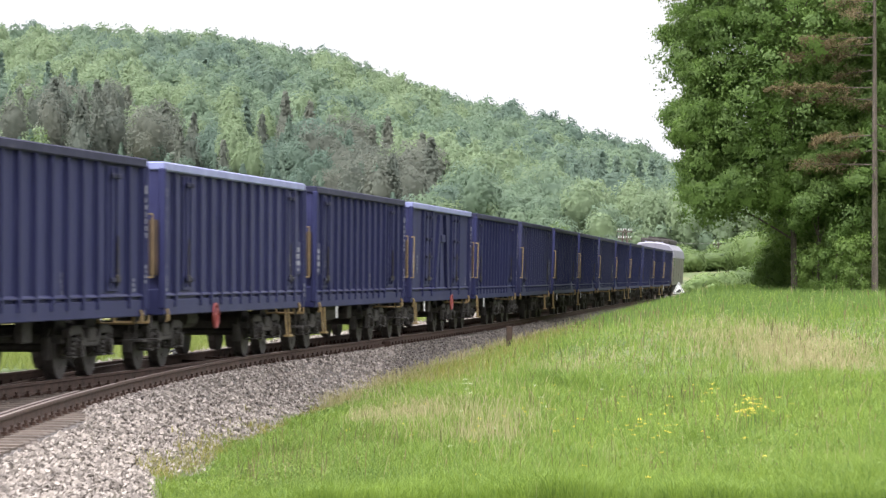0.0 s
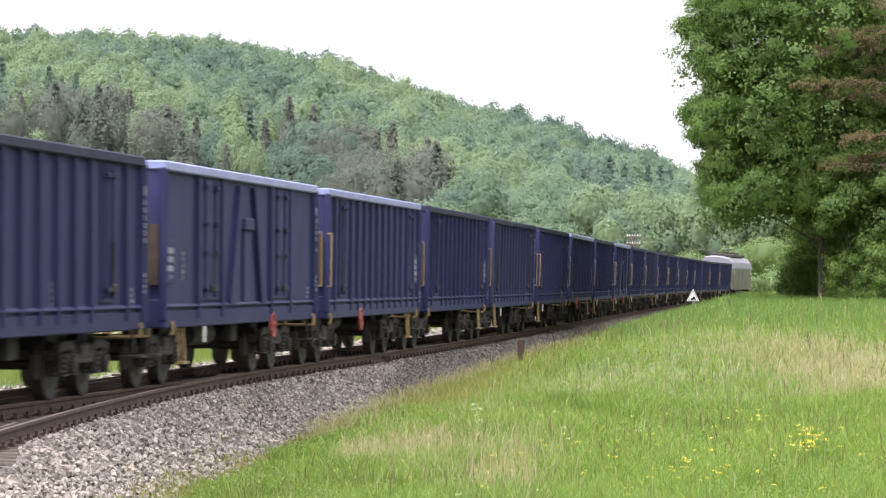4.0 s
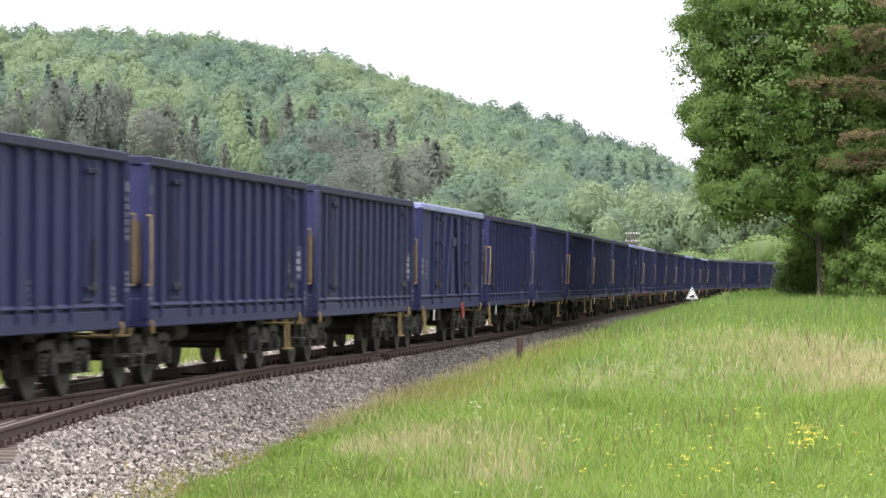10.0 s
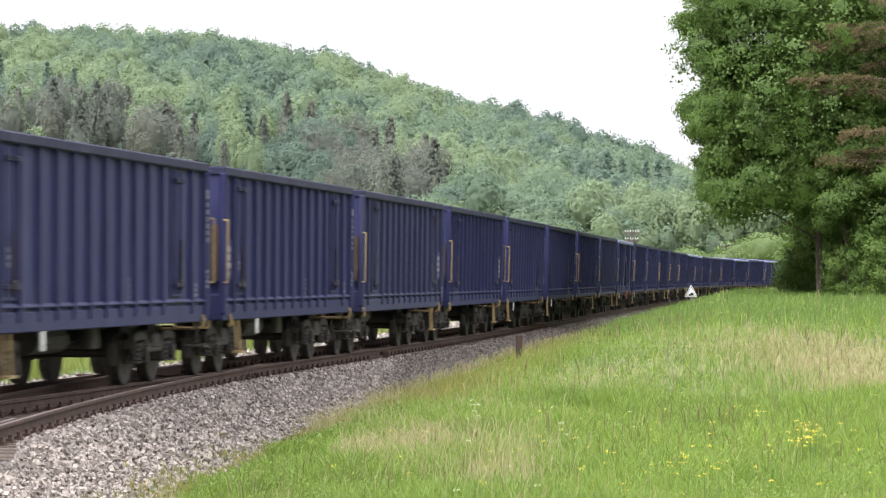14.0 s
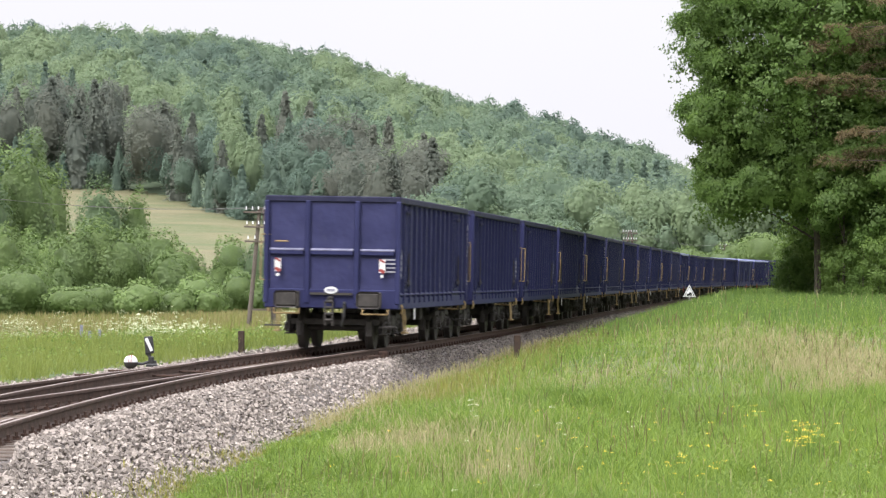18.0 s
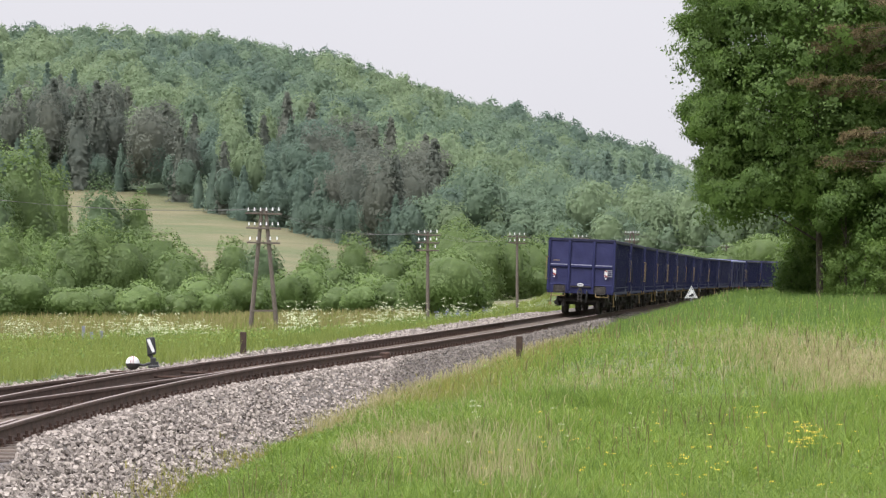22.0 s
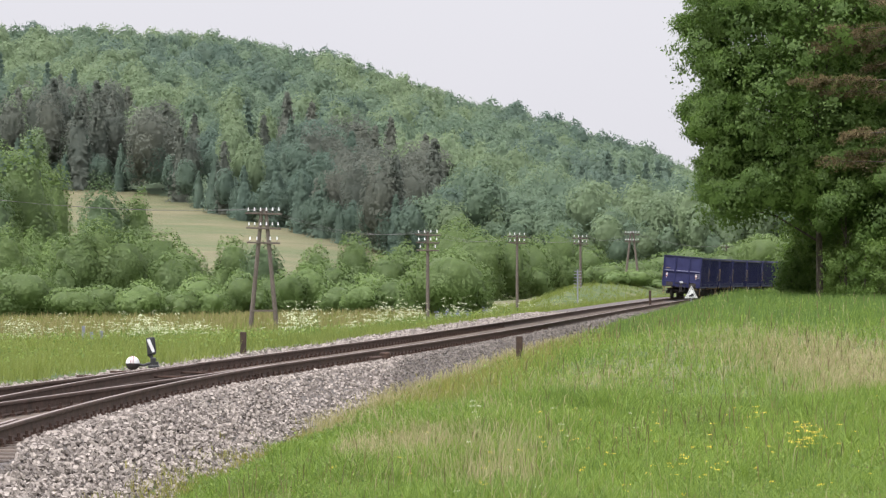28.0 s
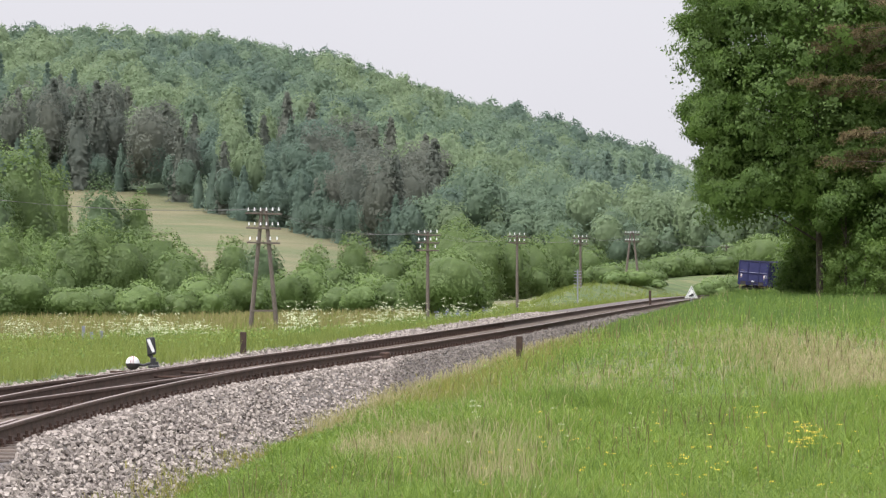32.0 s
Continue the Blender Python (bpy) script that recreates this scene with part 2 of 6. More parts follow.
def box(bm, c, s, turn=None, bevel=0.0):
    """A box of size s round c, with its edges eased."""
    m = Matrix.Translation(c) @ (turn or Matrix()) @ Matrix.Diagonal((*s, 1))
    made = bmesh.ops.create_cube(bm, size=1, matrix=m)["verts"]
    if bevel:
        edges = list({e for v in made for e in v.link_edges})
        bmesh.ops.bevel(bm, geom=edges, offset=bevel, segments=1, affect="EDGES")
    return bm


def rod(bm, a, b, r, n=8, r2=None):
    """A round bar from a to b."""
    a, b = Vector(a), Vector(b)
    d = b - a
    m = Matrix.Translation((a + b) / 2) @ d.to_track_quat("Z", "Y").to_matrix().to_4x4()
    bmesh.ops.create_cone(bm, cap_ends=True, segments=n, radius1=r, radius2=r if r2 is None else r2, depth=d.length, matrix=m)
    return bm


def new_box(c, s, turn=None, bevel=0.0):
    return box(bmesh.new(), c, s, turn, bevel)


# ---- the line of the railway: curvature, heading and cant along its length ----
G0 = -400.0
GS = np.arange(G0, 640.0, 1.0)
GK = np.interp(GS, [-60, -40, 0, 30, 60, 100, 150, 200, 230, 260, 290, 330], [0, -0.000354, -0.000417, -0.000473, -0.000254, 0.000075, 0.000088, 0.000092, 0.00166, 0.0012, 0.000533, 0.00007])
GT = np.cumsum(GK)
GT += 0.1311 - GT[400]
GX, GY = np.cumsum(np.sin(GT)), np.cumsum(np.cos(GT))
GX, GY = GX - GX[400] - 4.9054, GY - GY[400] + 51.885
SLOPE = -0.00096


def line(s):
    """Place, heading and cant of the track at s."""
    return np.interp(s, GS, GX), np.interp(s, GS, GY), np.interp(s, GS, GT), SLOPE * np.clip(s, -60, 500), np.interp(s, [0, 60, 140, 230], [0.004, 0.0347, 0.0565, 0.0851])


def on_track(s, lat, z):
    """World points at s, lat metres to the right of the middle and z over the rail plane."""
    x, y, th, g, c = line(np.asarray(s, float))
    side, up = lat * np.cos(c) + z * np.sin(c), z * np.cos(c) - lat * np.sin(c) + g
    return np.stack(np.broadcast_arrays(x + side * np.cos(th), y - side * np.sin(th), up), -1)


def beside(x, y):
    """How far right of the track's middle a point lies, and the track's level there."""
    tx, th, s = np.interp(y, GY, GX), np.interp(y, GY, GT), np.interp(y, GY, GS)
    return (x - tx) * np.cos(th), SLOPE * np.clip(s, -60, 500), s


def branch(s):
    """Offset of the diverging near rail of the points."""
    return 0.7525 + 0.0043 * np.clip(10.37 - np.asarray(s, float), 0, None) ** 1.83


def smooth(a, b, v):
    t = np.clip((v - a) / (b - a), 0, 1)
    return t * t * (3 - 2 * t)


def wave(x, y, step, amount):
    """Soft, irregular swells."""
    return amount * (np.sin(x / step + 1.7 * np.sin(y / step * 0.61)) + np.sin(y / step * 1.3 + 2.1 * np.sin(x / step * 0.47 + 1)) + 0.5 * np.sin((x + y) / step * 2.3)) / 2.5


RIDGE = ([-3000, -900, -300, 0, 200, 400, 600, 800, 900, 1020, 1140, 1300, 1500, 2200, 4000],
         [22, 46, 59, 59.5, 57.6, 55.9, 50, 39.6, 36.5, 31, 26, 13, 8, 5, 3])


def bearing(x, y):
    """Sideways angle in the eye's own units."""
    return 784 + 6017 * x / np.maximum(y, 1.0)


def ground_height(x, y):
    x, y = np.asarray(x, float), np.asarray(y, float)
    lat, g, s = beside(x, y)
    r = np.hypot(x, y)
    shoulder = np.maximum(1.5, branch(np.maximum(s, -45)) + 0.6)
    bed = -0.24 - 0.62 * np.clip(lat - shoulder, 0, np.interp(y, [45, 85], [1.1, 0.45]))
    meadow = -0.78 + 1.55 * smooth(38, 112, y) - 0.0 * lat + wave(x, y, 5.0, 0.05)
    right = bed + (meadow - bed) * np.clip((lat - shoulder - 0.8) / np.interp(y, [45, 85], [3.0, 4.8]), 0, 1)
    left = -0.24 - 0.024 * np.clip(-lat - 2.4, 0, 40) + wave(x, y, 6.0, 0.06) * smooth(3, 6, -lat) + 1.9 * smooth(4, 14, -lat) * smooth(235, 300, y) * (1 - smooth(12, 40, -lat)) * smooth(890, 1040, bearing(x, y))
    left = left - 0.65 * smooth(100, 138, y) * smooth(4, 9, -lat) * (1 - smooth(300, 380, y))
    z = np.where(lat > 0, right, np.where(lat > -2.4, -0.24, left)) + g
    tall = np.interp(bearing(x, y), *RIDGE) * (y > 0)
    climb = np.clip((r - 400) / 500, 0, 1.0)
    z = z + tall * (climb * 0.9 + 0.1 * smooth(0, 1, climb)) + wave(x, y, 60, 1.2) * smooth(420, 600, r)
    return np.where(y < -40, np.where(np.abs(lat) < 6, z, -0.8), z)


# ---- ground: one sheet to the horizon ----
def build_ground():
    fine = np.radians(np.concatenate([np.arange(-9.0, -0.8, 0.08), np.arange(-0.8, 9.01, 0.16)]))
    rest = np.concatenate([np.radians(np.arange(-180, -9, 4.5)), fine, np.radians(np.arange(9.5, 180, 4.5))])
    rings = np.concatenate([[0.6, 5, 10, 15, 20], np.geomspace(24, 200, 150), np.arange(203, 400, 5.0), np.arange(400, 620, 2.6), np.geomspace(622, 1000, 50), np.geomspace(1050, 4200, 14)])
    a, r = np.meshgrid(rest, rings)
    x, y = r * np.sin(a), r * np.cos(a)
    z = ground_height(x, y)
    lat, g, s = beside(x, y)
    over = np.maximum(1.5, branch(np.maximum(s, -45)) + 0.6) + 1.1
    z = np.where((lat > -3.2) & (lat < over), z - np.where(lat > over - 0.45, 0.1, 0.25), z)
    n, k = len(rest), len(rings)
    i = np.arange(k - 1)[:, None] * n + np.arange(n)[None, :]
    j = np.arange(k - 1)[:, None] * n + (np.arange(n)[None, :] + 1) % n
    quads = np.stack([i, j, j + n, i + n], -1).reshape(-1, 4)
    verts = np.stack([x, y, z], -1).reshape(-1, 3)
    verts = np.vstack([verts, [[0, 0, float(ground_height(0.0, 0.0))]]])
    fan = np.stack([np.full(n, len(verts) - 1), (np.arange(n) + 1) % n, np.arange(n)], -1)
    me = arrays("ground", verts, quads, fan, M_MEADOW, True)
    me.materials.append(M_FIELD)
    me.materials.append(M_FLOOR)
    c = verts[quads].mean(1)
    rr, px = np.hypot(c[:, 0], c[:, 1]), bearing(c[:, 0], c[:, 1])
    kind = np.where((rr > 395) & (c[:, 1] > 0) & (px < 660), 1, 0)
    kind = np.where((rr > 338) & (rr < 396) & (px > 815) & (px < 985) & (c[:, 1] > 0), 1, kind)
    kind = np.where((rr > wood_edge(px) + 7) & (c[:, 1] > 0), 2, kind)
    kind = np.concatenate([kind, np.zeros(n, int)])
    me.polygons.foreach_set("material_index", kind.astype(np.int32))
    tagged(new("ground", me), "rolling meadow ground rising to a field and a wooded hill", "ground", kind="structure")


def wood_edge(px):
    """How far off the wood on the hill begins."""
    return np.interp(px, [-400, 60, 132, 200, 272, 330, 383, 440, 497, 550, 605, 660, 700, 1600], [505, 545, 549, 550, 542, 531, 518, 510, 502, 493, 484, 475, 468, 450])


# ---- track ----
def strip(name, stations, lat, z):
    """A sheet along the track: profiles of offsets and heights at each station."""
    k, n = len(stations), lat.shape[1]
    pts = on_track(np.repeat(stations, n), lat.ravel(), z.ravel())
    i = (np.arange(k - 1)[:, None] * n + np.arange(n - 1)[None, :]).ravel()
    return pts, np.stack([i, i + 1, i + n + 1, i + n], -1)


def rail_mesh(name, stations, offset, tip=None):
    """A flat-bottomed rail swept along the line; tip: metres over which its end is planed to a blade."""
    half = [(-0.0625, -0.172), (-0.0625, -0.158), (-0.012, -0.140), (-0.010, -0.052), (-0.036, -0.040), (-0.036, -0.012), (-0.026, 0.0)]
    prof = np.array(half + [(-x, z) for x, z in half[::-1]])
    lat = offset(stations)[:, None] + prof[None, :, 0]
    z = np.repeat(prof[None, :, 1], len(stations), 0)
    pts, quads = strip(name, stations, lat, z)
    n, k = len(prof), len(stations)
    i = np.arange(k - 1) * n
    quads = np.vstack([quads, np.stack([i + n - 1, i, i + n, i + 2 * n - 1], -1)])
    me = arrays(name, pts, quads, None, M_RAIL, False)
    me.materials.append(M_HEAD)
    seg = np.concatenate([np.tile(np.arange(n - 1), k - 1), np.full(k - 1, n - 1)])
    me.polygons.foreach_set("material_index", (seg == 6).astype(np.int32))
    return me


def build_track():
    st = np.concatenate([np.arange(-150, -40, 4.0), np.arange(-40, 80, 1.0), np.arange(80, 600, 4.0)])
    bed = np.stack([np.full(len(st), -3.4), np.full(len(st), -2.5), np.full(len(st), -1.35), np.full(len(st), -0.6), np.full(len(st), 0.6),
                    np.maximum(1.4, branch(np.maximum(st, -45)) + 0.5), np.maximum(1.95, branch(np.maximum(st, -45)) + 1.0), np.maximum(2.4, branch(np.maximum(st, -45)) + 1.4)], 1)
    bz = np.repeat(np.array([[-0.36, -0.26, -0.2, -0.21, -0.21, -0.205, -0.51, -0.8]]), len(st), 0)
    pts, quads = strip("ballast", st, bed, bz)
    tagged(new("ballast_bed", arrays("ballast_bed", pts, quads, None, M_BED, True)), "grey crushed stone ballast bed under the rails", "ballast", kind="structure")
    track = thing("railway_track", "rusty rails on weathered sleepers with a set of points", "railway track", kind="structure")
    main = np.concatenate([np.arange(-150, -40, 4.0), np.arange(-40, 120, 1.5), np.arange(120, 600, 4.0)])
    near = np.arange(-60, 9.01, 1.5)
    flat = np.vectorize(lambda s: 0.0)
    part("rail", rail_mesh("rail", main, lambda s: flat(s) - 0.7525), M_RAIL, track)
    part("rail", rail_mesh("rail", main[main >= 8.5], lambda s: flat(s) + 0.7525), M_RAIL, track)
    part("switch_blade", rail_mesh("switch_blade", main[main <= 9.5], lambda s: flat(s) + 0.7525 - 0.005), M_RAIL, track)
    part("stock_rail", rail_mesh("stock_rail", near, branch), M_RAIL, track)
    part("switch_blade", rail_mesh("switch_blade", near, lambda s: branch(s) - 1.505 + 0.075), M_RAIL, track)
    part("check_rail", rail_mesh("check_rail", np.arange(-40, -13.9, 1.5), lambda s: branch(s) - 0.11), M_RAIL, track)
    rods = bmesh.new()
    for s in (7.5, 5.0):
        a, b = on_track(s, -1.9, -0.12), on_track(s, 0.75, -0.12)
        rod(rods, a, b, 0.02, 6)
    part("point_rod", rods, M_CHAIR, track)
    # sleepers: longer ones under the points
    short, long_, iron = new_box((0, 0, 0), (2.5, 0.25, 0.14), None, 0.015), new_box((0, 0, 0), (1.0, 0.25, 0.14), None, 0.015), bmesh.new()
    box(iron, (0, 0, 0.008), (0.3, 0.14, 0.016))
    for x in (-0.1, 0.1):
        box(iron, (x, 0, 0.026), (0.07, 0.09, 0.03))
        rod(iron, (x, 0, 0.03), (x, 0, 0.085), 0.02, 6)
    meshes = []
    for nm, b in (("sleeper", short), ("rail_chair", iron)):
        me = bpy.data.meshes.new(nm)
        b.to_mesh(me)
        b.free()
        me.materials.append(M_SLEEPER if nm == "sleeper" else M_CHAIR)
        meshes.append(me)
    long_.free()
    rest = bmesh.new()
    rng = random.Random(3)
    for k in range(-60, 330):
        s = k * 0.6
        x, y, th, g, c = line(s)
        wide = max(0.0, float(branch(max(s, -32))) - 0.7525) if s < 8 else 0.0
        mid = wide / 2
        p = on_track(s, mid, -0.252)
        m = Matrix.Translation(p) @ Matrix.Rotation(-th + rng.uniform(-0.01, 0.01), 4, "Z") @ Matrix.Rotation(c, 4, "Y")
        if -40 <= k < 170:
            ob = new("sleeper", meshes[0])
            ob.parent = track
            ob.matrix_basis = m @ Matrix.Diagonal(((2.5 + wide) / 2.5, 1, 1, 1))
            for off in {-0.7525, 0.7525, float(branch(s))} if s < 7 else (-0.7525, 0.7525):
                if k < 110 and s > -24:
                    ch = new("rail_chair", meshes[1])
                    ch.parent = track
                    ch.matrix_basis = Matrix.Translation(on_track(s, off, -0.185)) @ Matrix.Rotation(-th, 4, "Z")
        else:
            box(rest, (0, 0, 0), (1, 1, 1), m @ Matrix.Diagonal((2.5 + wide, 0.25, 0.14, 1)))
    tagged(part("sleeper_row", rest, M_SLEEPER, track, "weathered sleepers further along the line"), kind="stuff")


# ---- crushed stone ----
def build_stones():
    rng = np.random.default_rng(5)
    rock = bmesh.new()
    bmesh.ops.create_cube(rock, size=1.25)
    base = np.array([v.co[:] for v in rock.verts])
    tri = np.array([[f.verts[a].index for a in order] for f in rock.faces for order in ((0, 1, 2), (0, 2, 3))])
    rock.free()

    def scatter(name, s, lat, size, mat, label, dz=0.0):
        n = len(s)
        lat0 = lat
        edge = np.maximum(1.4, branch(np.maximum(s, -45)) + 0.5)
        z = np.where(lat0 > edge, -0.2 - np.clip(lat0 - edge, 0, 1.6) * 0.585, np.where(lat0 < -1.4, -0.2 - (-lat0 - 1.4) * 0.07, -0.205))
        p = on_track(s, lat0, z + dz + rng.uniform(-0.005, 0.025, n))
        lump = 1 + rng.uniform(-0.5, 0.25, (n, 8))
        q = rng.normal(size=(n, 4))
        q /= np.linalg.norm(q, axis=1)[:, None]
        w, x, y, zz = q.T
        rot = np.stack([1 - 2 * (y * y + zz * zz), 2 * (x * y - w * zz), 2 * (x * zz + w * y), 2 * (x * y + w * zz), 1 - 2 * (x * x + zz * zz), 2 * (y * zz - w * x),
                        2 * (x * zz - w * y), 2 * (y * zz + w * x), 1 - 2 * (x * x + y * y)], -1).reshape(n, 3, 3)
        shape = base[None] * lump[:, :, None] * (rng.uniform(0.7, 1.25, (n, 1, 3)) * size[:, None, None])
        v = np.einsum("nij,nkj->nki", rot, shape) + p[:, None, :]
        f = tri[None] + (np.arange(n) * 8)[:, None, None]
        tagged(new(name, arrays(name, v.reshape(-1, 3), None, f.reshape(-1, 3), mat)), label, "gravel", kind="stuff")

    # the near shoulder, thinning with distance
    n = 44000
    s = -31 + 154 * rng.random(n) ** 2.0
    e = np.maximum(1.4, branch(np.maximum(s, -45)) + 0.5)
    lat = e + np.interp(s, [-19, -15.5], [0.06, -0.4]) + 1.75 * rng.random(n)
    size = rng.uniform(0.02, 0.042, n) * np.interp(s, [-20, 20, 60, 140], [1, 1.1, 1.5, 2.3])
    clean = s + 11 * (lat - 1.5) + 3 * rng.random(n) < 21
    scatter("shoulder_gravel", s[clean], lat[clean], size[clean], M_STONE, "pale grey crushed stone on the ballast shoulder")
    scatter("dull_gravel", s[~clean], lat[~clean], size[~clean], M_STONE_DULL, "dull brownish crushed stone further along the line")
    n = 11000
    s = -15 + 130 * rng.random(n) ** 1.5
    scatter("far_gravel", s, -1.25 - 2.5 * rng.random(n), rng.uniform(0.02, 0.042, n) * np.interp(s, [-20, 20, 60, 140], [1, 1.2, 1.6, 2.2]), M_STONE, "pale grey crushed stone beyond the rails")
    n = 4500
    s = -20 + 120 * rng.random(n) ** 1.4
    scatter("rail_gravel", s, -1.3 + 2.7 * rng.random(n), rng.uniform(0.018, 0.034, n), M_STONE_RUST, "rust stained stones between the rails", -0.015)


# ---- open wagons ----
LENGTH, WIDTH, BOTTOM, TOP, PITCH = 12.8, 2.9, 0.87, 3.25, 14.04


def bogie(parent, y):
    b = part("bogie", bogie_frame(), M_IRON, parent, "grimy cast bogie with coil springs")
    b.location = (0, y, 0)
    for dy in (-0.9, 0.9):
        w = bmesh.new()
        rod(w, (-0.78, 0, 0), (0.78, 0, 0), 0.07, 10)
        for x in (-0.75, 0.75):
            sgn = 1 if x > 0 else -1
            rod(w, (x - 0.065 * sgn, 0, 0), (x + 0.065 * sgn, 0, 0), 0.455, 20)
            rod(w, (x - 0.095 * sgn, 0, 0), (x - 0.065 * sgn, 0, 0), 0.485, 20)
            rod(w, (x + 0.06 * sgn, 0, 0), (x + 0.085 * sgn, 0, 0), 0.16, 14)
            for a in range(4):
                rod(w, (x + 0.066 * sgn, 0.27 * math.cos(a * 1.571), 0.27 * math.sin(a * 1.571)), (x + 0.074 * sgn, 0.27 * math.cos(a * 1.571), 0.27 * math.sin(a * 1.571)), 0.05, 8)
        ws = part("wheelset", w, M_TREAD, b, "worn steel wheels on one axle")
        ws.location = (0, dy, 0.455)
    return b


def bogie_frame():
    """Side frames that dip between the wheels, axle boxes with round covers, and paired coil springs."""
    f = bmesh.new()
    for x in (-1.0, 1.0):
        out = 1 if x > 0 else -1
        spine = [(-1.3, 0.66), (-1.1, 0.7), (-0.62, 0.7), (-0.42, 0.52), (0.42, 0.52), (0.62, 0.7), (1.1, 0.7), (1.3, 0.66)]
        for (y0, z0), (y1, z1) in zip(spine, spine[1:]):
            box(f, (x, (y0 + y1) / 2, (z0 + z1) / 2), (0.12, math.hypot(y1 - y0, z1 - z0) + 0.05, 0.13), Matrix.Rotation(math.atan2(z1 - z0, y1 - y0), 4, "X"), 0.02)
        box(f, (x, 0, 0.62), (0.16, 0.5, 0.22), None, 0.03)
        for dy in (-0.9, 0.9):
            box(f, (x, dy, 0.47), (0.2, 0.24, 0.25), None, 0.05)
            rod(f, (x + 0.08 * out, dy, 0.455), (x + 0.15 * out, dy, 0.455), 0.105, 12)
            rod(f, (x + 0.15 * out, dy, 0.455), (x + 0.165 * out, dy, 0.455), 0.05, 8)
            for o in (-0.25, 0.25):
                for k in range(4):
                    rod(f, (x, dy + o, 0.36 + 0.068 * k), (x, dy + o, 0.392 + 0.068 * k), 0.088, 7)
                rod(f, (x, dy + o, 0.33), (x, dy + o, 0.62), 0.05, 5)
                box(f, (x, dy + o, 0.325), (0.2, 0.2, 0.035), None, 0.01)
    box(f, (0, 0, 0.66), (1.9, 0.42, 0.2), None, 0.03)
    for y in (-1.28, 1.28):
        box(f, (0, y, 0.58), (1.9, 0.09, 0.12))
        for x in (-0.75, 0.75):
            box(f, (x, y * 1.14, 0.44), (0.12, 0.06, 0.34), None, 0.02)
            rod(f, (x, y * 1.12, 0.6), (x, y, 0.72), 0.03, 6)
    return f


def tube(points, r, n=6):
    b = bmesh.new()
    for a, c in zip(points, points[1:]):
        rod(b, a, c, r, n)
    return b


